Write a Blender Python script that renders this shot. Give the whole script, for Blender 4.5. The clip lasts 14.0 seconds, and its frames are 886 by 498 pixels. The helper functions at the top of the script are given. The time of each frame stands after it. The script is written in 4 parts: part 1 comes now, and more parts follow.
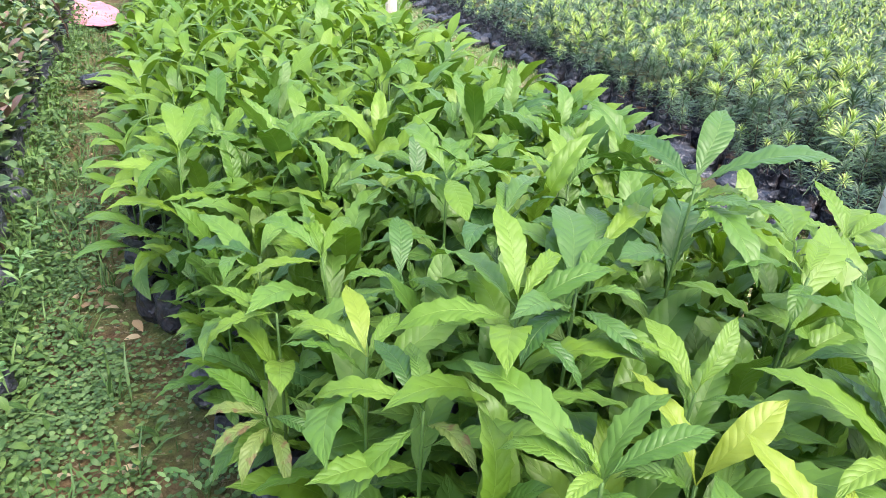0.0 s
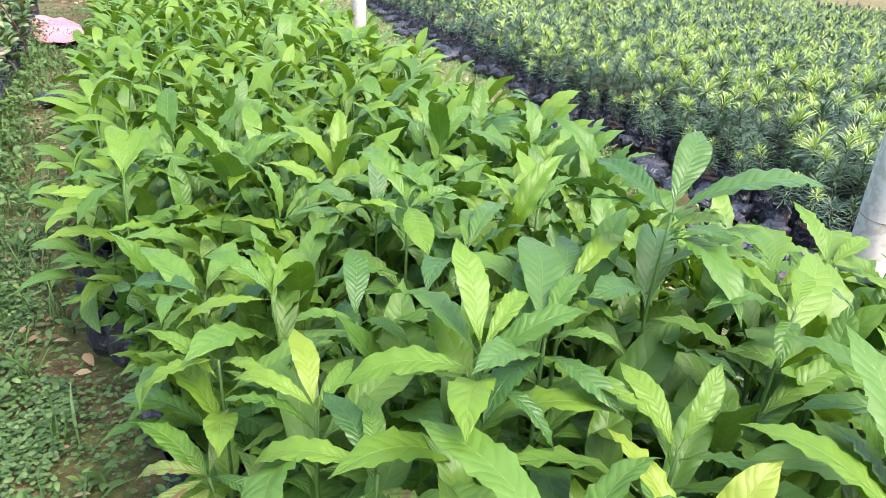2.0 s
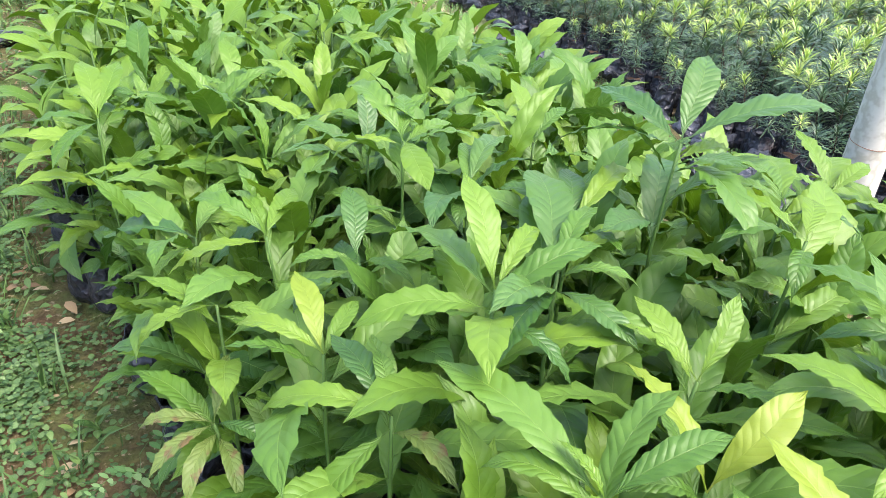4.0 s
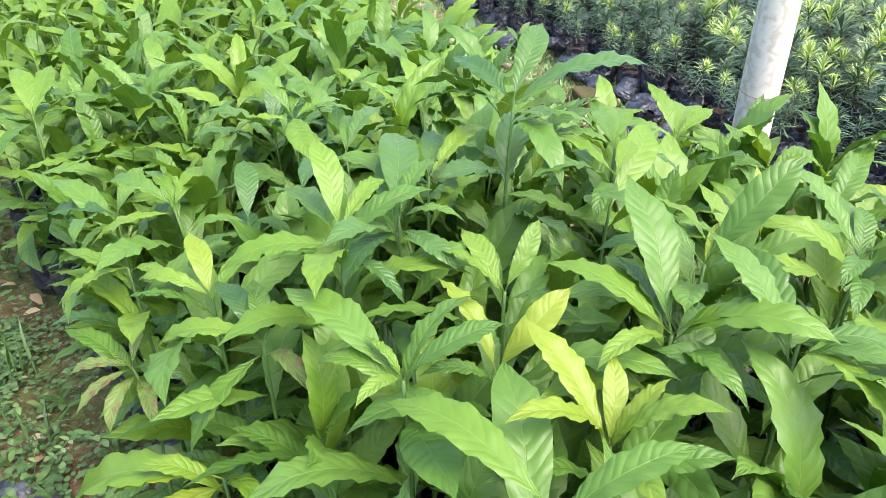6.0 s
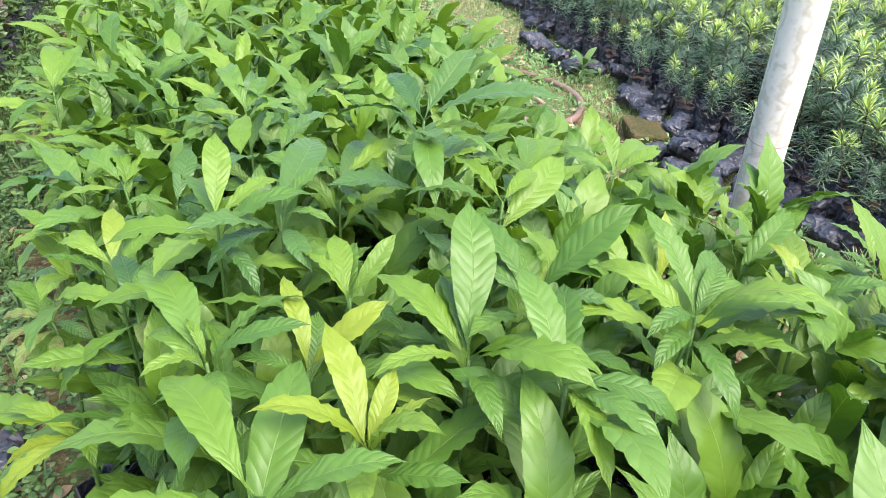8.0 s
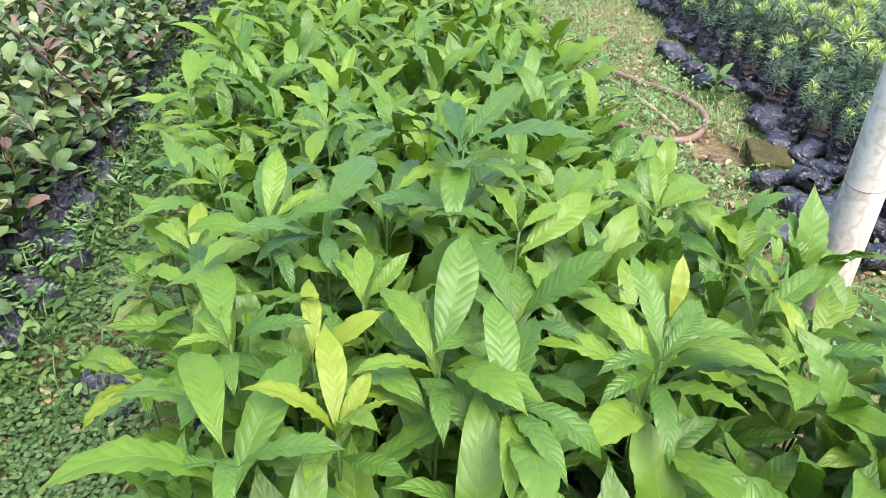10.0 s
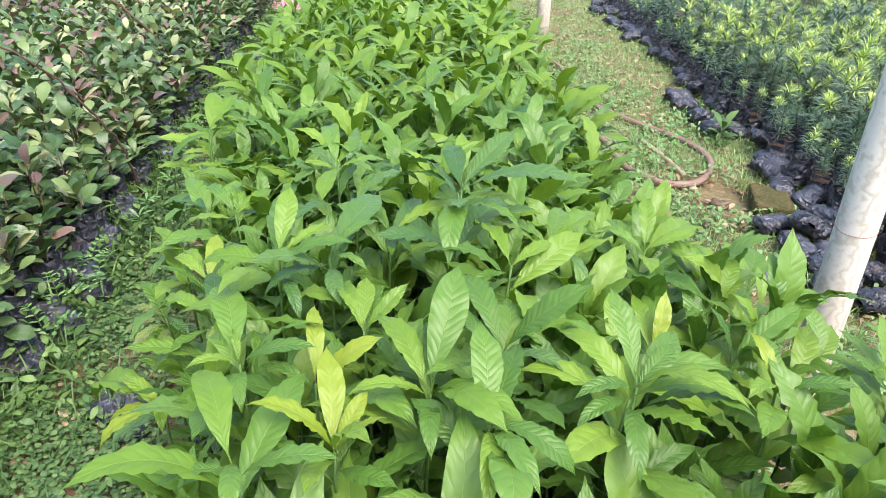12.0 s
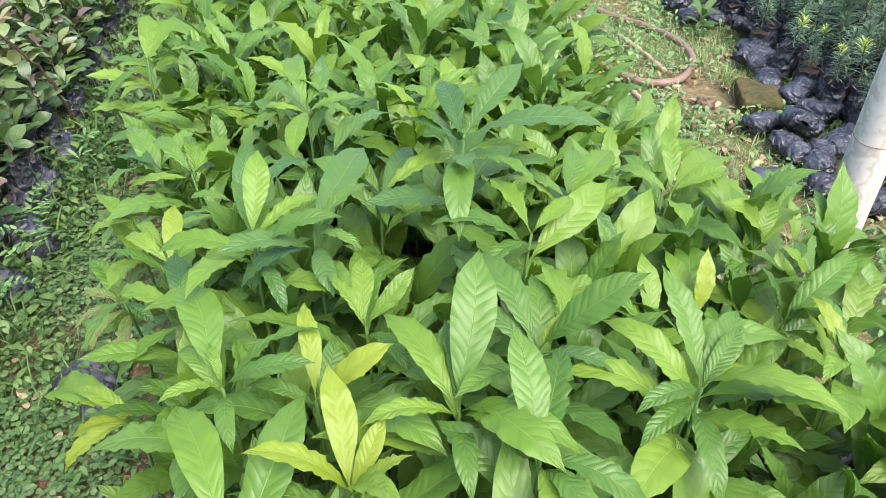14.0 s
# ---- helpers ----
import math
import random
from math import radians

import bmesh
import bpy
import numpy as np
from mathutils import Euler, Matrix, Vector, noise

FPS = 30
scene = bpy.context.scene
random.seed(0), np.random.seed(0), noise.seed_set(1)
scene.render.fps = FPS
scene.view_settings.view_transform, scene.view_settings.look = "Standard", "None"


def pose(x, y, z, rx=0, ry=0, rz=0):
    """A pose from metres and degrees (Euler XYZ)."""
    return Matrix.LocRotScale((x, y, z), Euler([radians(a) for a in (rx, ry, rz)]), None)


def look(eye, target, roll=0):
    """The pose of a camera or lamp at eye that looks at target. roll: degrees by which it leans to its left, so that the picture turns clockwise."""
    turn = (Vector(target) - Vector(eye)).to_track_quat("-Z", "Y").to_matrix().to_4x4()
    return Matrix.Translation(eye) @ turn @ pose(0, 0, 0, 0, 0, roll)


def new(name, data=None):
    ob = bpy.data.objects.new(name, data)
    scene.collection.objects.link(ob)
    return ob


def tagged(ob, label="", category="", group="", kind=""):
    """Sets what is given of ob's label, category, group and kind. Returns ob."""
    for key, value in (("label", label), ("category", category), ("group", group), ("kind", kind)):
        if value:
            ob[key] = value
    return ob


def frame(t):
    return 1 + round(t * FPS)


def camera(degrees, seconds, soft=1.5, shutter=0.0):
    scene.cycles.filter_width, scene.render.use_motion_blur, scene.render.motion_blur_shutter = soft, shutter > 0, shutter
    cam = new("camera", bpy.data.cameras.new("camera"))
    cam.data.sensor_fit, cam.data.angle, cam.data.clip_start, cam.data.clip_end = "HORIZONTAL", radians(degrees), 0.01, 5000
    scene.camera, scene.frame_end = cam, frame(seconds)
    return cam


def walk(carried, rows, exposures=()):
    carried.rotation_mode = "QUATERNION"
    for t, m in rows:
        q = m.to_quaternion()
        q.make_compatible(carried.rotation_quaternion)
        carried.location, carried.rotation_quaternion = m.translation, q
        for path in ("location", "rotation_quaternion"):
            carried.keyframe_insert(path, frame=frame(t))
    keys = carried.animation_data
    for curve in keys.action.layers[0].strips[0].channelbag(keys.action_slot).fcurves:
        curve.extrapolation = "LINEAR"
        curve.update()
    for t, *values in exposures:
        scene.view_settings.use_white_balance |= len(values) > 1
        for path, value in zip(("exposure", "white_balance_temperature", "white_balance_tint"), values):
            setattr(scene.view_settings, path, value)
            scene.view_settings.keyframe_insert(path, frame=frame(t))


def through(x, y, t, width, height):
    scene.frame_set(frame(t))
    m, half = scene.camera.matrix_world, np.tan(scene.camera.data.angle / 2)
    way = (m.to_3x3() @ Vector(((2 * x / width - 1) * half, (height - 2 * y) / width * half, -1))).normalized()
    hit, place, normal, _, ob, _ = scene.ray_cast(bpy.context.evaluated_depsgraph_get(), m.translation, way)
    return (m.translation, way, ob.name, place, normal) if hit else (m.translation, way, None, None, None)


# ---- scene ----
cam = camera(65.1, 14.0, soft=0.5)
PATH = [
    (0, (0.127, 0.062, 1.074), (0.651, 1.775, 0.185), 2.9),
    (0.5, (0.164, 0.032, 1.083), (0.675, 1.756, 0.208), 3.3),
    (1, (0.184, -0.011, 1.082), (0.692, 1.723, 0.224), 3.2),
    (1.5, (0.191, 0.015, 1.08), (0.733, 1.744, 0.234), 3.0),
    (2, (0.169, 0.13, 1.068), (0.762, 1.839, 0.215), 2.9),
    (2.2, (0.156, 0.174, 1.069), (0.77, 1.875, 0.213), 3.4),
    (4.5, (0.147, 0.148, 1.052), (0.781, 1.724, -0.004), 2.2),
    (5, (0.187, 0.085, 1.064), (0.796, 1.65, -0.022), 0.9),
    (5.5, (0.221, 0.006, 1.084), (0.825, 1.581, 0.009), -0.5),
    (6, (0.24, -0.022, 1.088), (0.886, 1.553, 0.038), -1.2),
    (6.5, (0.235, 0.026, 1.081), (0.928, 1.588, 0.042), -1.1),
    (7, (0.291, -0.003, 1.072), (0.978, 1.554, 0.022), 0.0),
    (7.5, (0.414, -0.152, 1.092), (0.995, 1.448, 0.043), 0.8),
    (8, (0.476, -0.132, 1.109), (0.887, 1.535, 0.084), 1.9),
    (8.5, (0.519, -0.035, 1.15), (0.817, 1.651, 0.115), 2.8),
    (9, (0.554, -0.065, 1.168), (0.765, 1.613, 0.101), 1.7),
    (9.2, (0.58, -0.106, 1.18), (0.727, 1.579, 0.111), 1.1),
    (11.3, (0.639, -0.265, 1.196), (0.605, 1.475, 0.212), 1.3),
    (11.5, (0.641, -0.274, 1.191), (0.611, 1.473, 0.217), 1.6),
    (12, (0.649, -0.28, 1.221), (0.621, 1.479, 0.27), 1.3),
    (12.5, (0.648, -0.278, 1.245), (0.627, 1.509, 0.346), 1.3),
    (13, (0.648, -0.267, 1.257), (0.634, 1.512, 0.342), 0.7),
    (13.5, (0.627, -0.217, 1.215), (0.648, 1.486, 0.168), -0.0),
    (14, (0.589, -0.087, 1.221), (0.671, 1.509, 0.019), -0.3),
]
walk(cam, [(t, look(eye, target, roll)) for t, eye, target, roll in PATH], [(t, stops, 6350, 12) for t, stops in [(0, 1.19), (2, 1.19), (4.5, 1.25), (6.5, 1.22), (8.5, 1.09), (11.5, 1.02), (14, 1.02)]])

# ---- light ----
SUN_UP, SUN_ROUND = radians(58), radians(150)
world = bpy.data.worlds.new("overcast_sky")
scene.world = world
world.use_nodes = True
wt = world.node_tree
sky = wt.nodes.new("ShaderNodeTexSky")
sky.sky_type, sky.sun_disc, sky.sun_elevation, sky.sun_rotation = "NISHITA", False, SUN_UP, SUN_ROUND
sky.air_density, sky.dust_density, sky.ozone_density = 1.0, 4.0, 0.6
wt.links.new(sky.outputs["Color"], wt.nodes["Background"].inputs["Color"])
wt.nodes["Background"].inputs["Strength"].default_value = 0.245
lamp = bpy.data.lights.new("sun", "SUN")
lamp.energy, lamp.angle, lamp.color = 1.15, radians(35), (1.0, 0.97, 0.93)
sun = new("sun", lamp)
sun.matrix_world = look((0, 0, 0), (-math.sin(SUN_ROUND) * math.cos(SUN_UP), -math.cos(SUN_ROUND) * math.cos(SUN_UP), -math.sin(SUN_UP)))


# ---- materials ----
def material(name):
    m = bpy.data.materials.new(name)
    m.use_nodes = True
    nt = m.node_tree
    return m, nt, nt.nodes["Principled BSDF"]


def link(nt, a, b):
    nt.links.new(a, b)


def math_node(nt, op, a, b=None, c=None):
    n = nt.nodes.new("ShaderNodeMath")
    n.operation = op
    for k, v in enumerate((a, b, c)):
        if v is None:
            continue
        if isinstance(v, (int, float)):
            n.inputs[k].default_value = v
        else:
            link(nt, v, n.inputs[k])
    return n.outputs[0]


def ramp(nt, fac, stops):
    n = nt.nodes.new("ShaderNodeValToRGB")
    els = n.color_ramp.elements
    while len(els) < len(stops):
        els.new(0.5)
    for e, (p, c) in zip(els, stops):
        e.position, e.color = p, (*c, 1)
    link(nt, fac, n.inputs[0])
    return n.outputs[0]


def mix(nt, fac, a, b, how="MIX"):
    n = nt.nodes.new("ShaderNodeMix")
    n.data_type, n.blend_type = "RGBA", how
    for k, v in ((0, fac), (6, a), (7, b)):
        if isinstance(v, (int, float)):
            n.inputs[k].default_value = v
        elif isinstance(v, tuple):
            n.inputs[k].default_value = (*v, 1)
        else:
            link(nt, v, n.inputs[k])
    return n.outputs[2]


def noise_tex(nt, scale, detail=4, vector=None, rough=0.55):
    n = nt.nodes.new("ShaderNodeTexNoise")
    n.inputs["Scale"].default_value, n.inputs["Detail"].default_value = scale, detail
    n.inputs["Roughness"].default_value = rough
    if vector is not None:
        link(nt, vector, n.inputs["Vector"])
    return n.outputs["Fac"]


def bump(nt, bsdf, height, strength=0.3, distance=0.01):
    n = nt.nodes.new("ShaderNodeBump")
    n.inputs["Strength"].default_value, n.inputs["Distance"].default_value = strength, distance
    link(nt, height, n.inputs["Height"])
    link(nt, n.outputs[0], bsdf.inputs["Normal"])
    return n.outputs[0]


def chance(nt):
    """A random number for each object and each loose piece."""
    info, geo = nt.nodes.new("ShaderNodeObjectInfo"), nt.nodes.new("ShaderNodeNewGeometry")
    return math_node(nt, "FRACT", math_node(nt, "ADD", info.outputs["Random"], geo.outputs["Random Per Island"]))


def coords(nt, name="Object"):
    return nt.nodes.new("ShaderNodeTexCoord").outputs[name]


def leaf_material(name, tones, through=0.25, rough=0.37, veins=11.0, spots=0.0, spot_colour=(0.16, 0.09, 0.04), vein_light=0.3, relief=1.0):
    """A leaf whose colour runs over three tones from leaf to leaf, with midrib, side veins, blotches and light passing through."""
    m, nt, p = material(name)
    rnd = chance(nt)
    base = ramp(nt, rnd, [(0.0, tones[0]), (0.5, tones[1]), (1.0, tones[2])])
    uv = nt.nodes.new("ShaderNodeUVMap")
    sep = nt.nodes.new("ShaderNodeSeparateXYZ")
    link(nt, uv.outputs[0], sep.inputs[0])
    u, v = sep.outputs[0], math_node(nt, "ABSOLUTE", math_node(nt, "SUBTRACT", sep.outputs[1], 0.5))
    mid = math_node(nt, "SUBTRACT", 1.2, math_node(nt, "MULTIPLY", v, 62.0))
    mid = math_node(nt, "MINIMUM", math_node(nt, "MAXIMUM", mid, 0.0), 1.0)
    run = math_node(nt, "FRACT", math_node(nt, "SUBTRACT", math_node(nt, "MULTIPLY", u, veins), math_node(nt, "MULTIPLY_ADD", noise_tex(nt, 5.0, 1, coords(nt)), 1.1, math_node(nt, "MULTIPLY", v, 3.2))))
    dist = math_node(nt, "ABSOLUTE", math_node(nt, "SUBTRACT", run, 0.5))
    groove = math_node(nt, "MAXIMUM", math_node(nt, "SUBTRACT", 1.0, math_node(nt, "MULTIPLY", dist, 9.0)), 0.0)
    vein = math_node(nt, "MAXIMUM", mid, math_node(nt, "MULTIPLY", groove, 0.18))
    pale = mix(nt, 0.6, base, (0.42, 0.55, 0.16))
    col = mix(nt, math_node(nt, "MULTIPLY", vein, vein_light * 1.3), base, pale)
    # Grooves are painted darker for the shading between the swollen ribs.
    col = mix(nt, math_node(nt, "MULTIPLY", groove, 0.16 * min(relief, 1.0)), col, mix(nt, 1.0, col, (0.55, 0.66, 0.55), "MULTIPLY"))
    n1 = noise_tex(nt, 22, 3, coords(nt))
    col = mix(nt, math_node(nt, "MULTIPLY", n1, 0.35), col, mix(nt, 1.0, col, (0.62, 0.72, 0.5), "MULTIPLY"))
    if spots:
        n2 = noise_tex(nt, 5.0, 6, coords(nt))
        lim = math_node(nt, "MULTIPLY", math_node(nt, "MAXIMUM", math_node(nt, "SUBTRACT", n2, 1.0 - spots), 0.0), 9.0)
        col = mix(nt, math_node(nt, "MINIMUM", lim, 0.85), col, spot_colour)
    link(nt, col, p.inputs["Base Color"])
    p.inputs["Roughness"].default_value = rough
    p.inputs["Specular IOR Level"].default_value = 0.5
    # The blade swells between the side veins.
    swell = math_node(nt, "SUBTRACT", math_node(nt, "SINE", math_node(nt, "MULTIPLY", run, math.pi)), math_node(nt, "MULTIPLY", mid, 0.6))
    soft = math_node(nt, "MULTIPLY", noise_tex(nt, 4.0, 2, coords(nt)), 5.0)
    height = math_node(nt, "ADD", math_node(nt, "ADD", swell, soft), math_node(nt, "MULTIPLY", noise_tex(nt, 60, 3, coords(nt)), 0.3))
    normal = bump(nt, p, height, 1.0, 0.00045 * relief)
    tr = nt.nodes.new("ShaderNodeBsdfTranslucent")
    link(nt, mix(nt, 1.0, col, (1.0, 1.0, 0.35), "MULTIPLY"), tr.inputs["Color"])
    link(nt, normal, tr.inputs["Normal"])
    ms = nt.nodes.new("ShaderNodeMixShader")
    ms.inputs[0].default_value = through
    link(nt, p.outputs[0], ms.inputs[1])
    link(nt, tr.outputs[0], ms.inputs[2])
    link(nt, ms.outputs[0], nt.nodes["Material Output"].inputs["Surface"])
    return m


def plain_material(name, a, b, scale=30.0, rough=0.6, relief=0.2, spec=0.4, distance=0.004, metal=0.0):
    """Two tones mixed at two scales, with fine relief."""
    m, nt, p = material(name)
    c = coords(nt)
    n = math_node(nt, "ADD", math_node(nt, "MULTIPLY", noise_tex(nt, scale, 5, c), 0.6), math_node(nt, "MULTIPLY", noise_tex(nt, scale * 0.17, 3, c), 0.4))
    col = ramp(nt, n, [(0.35, a), (0.65, b)])
    tint = math_node(nt, "MULTIPLY_ADD", chance(nt), 0.4, 0.8)
    hsv = nt.nodes.new("ShaderNodeHueSaturation")
    link(nt, tint, hsv.inputs["Value"])
    link(nt, col, hsv.inputs["Color"])
    link(nt, hsv.outputs[0], p.inputs["Base Color"])
    p.inputs["Roughness"].default_value, p.inputs["Specular IOR Level"].default_value = rough, spec
    p.inputs["Metallic"].default_value = metal
    bump(nt, p, noise_tex(nt, scale * 2.2, 5, c), relief, distance)
    return m


LEAF = {
    "green": leaf_material("leaf_green", [(0.080, 0.180, 0.023), (0.112, 0.228, 0.031), (0.148, 0.270, 0.041)], through=0.25, rough=0.42, veins=13.0, spots=0.29, relief=1.1),
    "deep": leaf_material("leaf_deep_green", [(0.052, 0.134, 0.029), (0.074, 0.166, 0.035), (0.100, 0.200, 0.041)], through=0.2, rough=0.38, veins=14.0, relief=1.15),
    "lime": leaf_material("leaf_lime", [(0.126, 0.244, 0.023), (0.158, 0.280, 0.028), (0.194, 0.314, 0.035)], through=0.28, rough=0.43, veins=12.0, spots=0.28, relief=0.85),
    "yellow": leaf_material("leaf_yellow", [(0.215, 0.300, 0.022), (0.25, 0.325, 0.026), (0.205, 0.300, 0.028)], through=0.24, rough=0.46, vein_light=0.15, relief=0.6),
    "old": leaf_material("leaf_old", [(0.14, 0.21, 0.044), (0.17, 0.23, 0.052), (0.13, 0.195, 0.04)], through=0.2, spots=0.46, rough=0.5),
}
SHRUB = {
    "green": leaf_material("shrub_leaf_green", [(0.038, 0.086, 0.028), (0.080, 0.146, 0.046), (0.175, 0.25, 0.084)], veins=7, through=0.15, rough=0.34, relief=0.5),
    "cream": leaf_material("shrub_leaf_cream", [(0.30, 0.36, 0.16), (0.38, 0.39, 0.21), (0.24, 0.32, 0.12)], veins=7, through=0.2, relief=0.5),
    "purple": leaf_material("shrub_leaf_purple", [(0.12, 0.075, 0.070), (0.22, 0.13, 0.10), (0.10, 0.085, 0.06)], veins=7, through=0.12, relief=0.5),
}
YEW_OLD = leaf_material("narrow_leaf_old", [(0.026, 0.068, 0.036), (0.062, 0.122, 0.060), (0.150, 0.225, 0.112)], veins=1, through=0.08, rough=0.36, relief=0.1)
YEW_NEW = leaf_material("narrow_leaf_new", [(0.24, 0.39, 0.085), (0.40, 0.54, 0.135), (0.62, 0.67, 0.21)], veins=1, through=0.12, rough=0.40, relief=0.1)
WEED = leaf_material("weed_leaf", [(0.052, 0.120, 0.030), (0.100, 0.19, 0.048), (0.18, 0.29, 0.08)], veins=6, through=0.22, rough=0.5, relief=0.25)
CLOVER = leaf_material("clover_leaf", [(0.052, 0.118, 0.036), (0.098, 0.182, 0.056), (0.16, 0.255, 0.085)], veins=4, through=0.2, rough=0.5, relief=0.2)
GRASS = leaf_material("grass_blade", [(0.12, 0.27, 0.075), (0.22, 0.40, 0.13), (0.45, 0.52, 0.29)], veins=1, through=0.25, rough=0.5, relief=0.1)
TURF_WEED = leaf_material("path_weed_leaf", [(0.10, 0.23, 0.07), (0.17, 0.32, 0.11), (0.30, 0.44, 0.19)], veins=6, through=0.25, rough=0.5, relief=0.25)
# Darker GRASS for the shrub-side path: its shade is put into the colour.
SHADED_GRASS = leaf_material("shaded_grass_blade", [(0.05, 0.12, 0.034), (0.085, 0.18, 0.048), (0.15, 0.25, 0.075)], veins=1, through=0.2, rough=0.5, relief=0.1)
DRY = leaf_material("dry_leaf", [(0.22, 0.13, 0.07), (0.38, 0.26, 0.15), (0.50, 0.40, 0.26)], veins=9, through=0.05, rough=0.7, relief=0.5)
STEM = plain_material("green_stem", (0.050, 0.115, 0.024), (0.10, 0.19, 0.04), 40, 0.6)
BARK = plain_material("twig_bark", (0.06, 0.035, 0.025), (0.14, 0.08, 0.055), 60, 0.75)
WIRE = plain_material("rusty_wire", (0.20, 0.09, 0.05), (0.34, 0.17, 0.10), 60, 0.7)


def bag_material():
    """Thin dull black polythene: sharp crumples, pale bluish sky sheen painted in, and smears of dried soil."""
    m, nt, p = material("black_polythene")
    c = coords(nt)
    geo = nt.nodes.new("ShaderNodeNewGeometry").outputs["Position"]
    shift = nt.nodes.new("ShaderNodeTexNoise")
    shift.inputs["Scale"].default_value = 16.0
    link(nt, geo, shift.inputs["Vector"])
    bent = nt.nodes.new("ShaderNodeVectorMath")
    bent.operation = "MULTIPLY_ADD"
    link(nt, shift.outputs["Color"], bent.inputs[0])
    bent.inputs[1].default_value = (0.05, 0.05, 0.05)
    link(nt, geo, bent.inputs[2])
    folds = []
    for scale in (26.0, 62.0):
        v = nt.nodes.new("ShaderNodeTexVoronoi")
        v.inputs["Scale"].default_value = scale
        link(nt, bent.outputs[0], v.inputs["Vector"])
        folds.append(v.outputs["Distance"])
    height = math_node(nt, "ADD", folds[0], math_node(nt, "MULTIPLY", folds[1], 0.4))
    # The ramp's blue-grey end stands in for sheen from the sky.
    film = ramp(nt, noise_tex(nt, 9, 5, geo), [(0.35, (0.022, 0.024, 0.033)), (0.7, (0.070, 0.077, 0.098))])
    mud = ramp(nt, noise_tex(nt, 12, 6, geo, 0.65), [(0.56, (0, 0, 0)), (0.74, (0.45, 0.45, 0.45))])
    link(nt, mix(nt, mud, film, (0.15, 0.085, 0.055)), p.inputs["Base Color"])
    link(nt, math_node(nt, "MULTIPLY_ADD", mud, 0.9, 0.36), p.inputs["Roughness"])
    p.inputs["Specular IOR Level"].default_value = 0.5
    bump(nt, p, height, 0.9, 0.016)
    return m


BAG = bag_material()
POT_SOIL = plain_material("potting_soil", (0.035, 0.022, 0.014), (0.11, 0.065, 0.04), 70, 0.95, 0.8, 0.2)
HOSE = plain_material("brown_rubber", (0.19, 0.115, 0.085), (0.29, 0.19, 0.15), 18, 0.5, 0.15)
CANE = plain_material("dry_cane", (0.36, 0.25, 0.15), (0.55, 0.43, 0.29), 24, 0.65, 0.3)
BRICK = plain_material("mossy_block", (0.050, 0.062, 0.016), (0.15, 0.115, 0.055), 55, 0.95, 0.9, 0.2, 0.01)
STONE = plain_material("soil_clod", (0.10, 0.072, 0.045), (0.21, 0.155, 0.105), 30, 0.95, 0.8, 0.2, 0.008)
CLOTH = plain_material("pink_cloth", (0.52, 0.19, 0.24), (0.64, 0.32, 0.36), 9, 0.85, 0.3)


def post_material():
    """Weathered white pipe: grey rain stains running in wavy bands, dirt at the foot and a rusty tie line."""
    m, nt, p = material("weathered_white_pipe")
    c = coords(nt)
    w = nt.nodes.new("ShaderNodeTexWave")
    w.inputs["Scale"].default_value, w.inputs["Distortion"].default_value = 17.0, 11.0
    w.inputs["Detail"].default_value, w.inputs["Detail Scale"].default_value = 3.0, 1.4
    link(nt, c, w.inputs["Vector"])
    stain = ramp(nt, w.outputs["Fac"], [(0.0, (0.50, 0.465, 0.39)), (0.2, (0.56, 0.53, 0.46)), (0.5, (0.63, 0.605, 0.54)), (1.0, (0.68, 0.655, 0.595))])
    col = mix(nt, math_node(nt, "MULTIPLY", noise_tex(nt, 9, 6, c), 0.35), stain, (0.46, 0.42, 0.33))
    sep = nt.nodes.new("ShaderNodeSeparateXYZ")
    link(nt, c, sep.inputs[0])
    low = math_node(nt, "SUBTRACT", 1.0, math_node(nt, "MULTIPLY", sep.outputs[2], 2.4))
    dirt = math_node(nt, "MULTIPLY", math_node(nt, "MINIMUM", math_node(nt, "MAXIMUM", low, 0.0), 1.0), math_node(nt, "MULTIPLY", noise_tex(nt, 14, 6, c), 1.5))
    col = mix(nt, math_node(nt, "MINIMUM", dirt, 0.9), col, (0.26, 0.19, 0.115))
    link(nt, col, p.inputs["Base Color"])
    p.inputs["Roughness"].default_value, p.inputs["Specular IOR Level"].default_value = 0.72, 0.15
    bump(nt, p, noise_tex(nt, 40, 5, c), 0.25, 0.003)
    return m


POST = post_material()


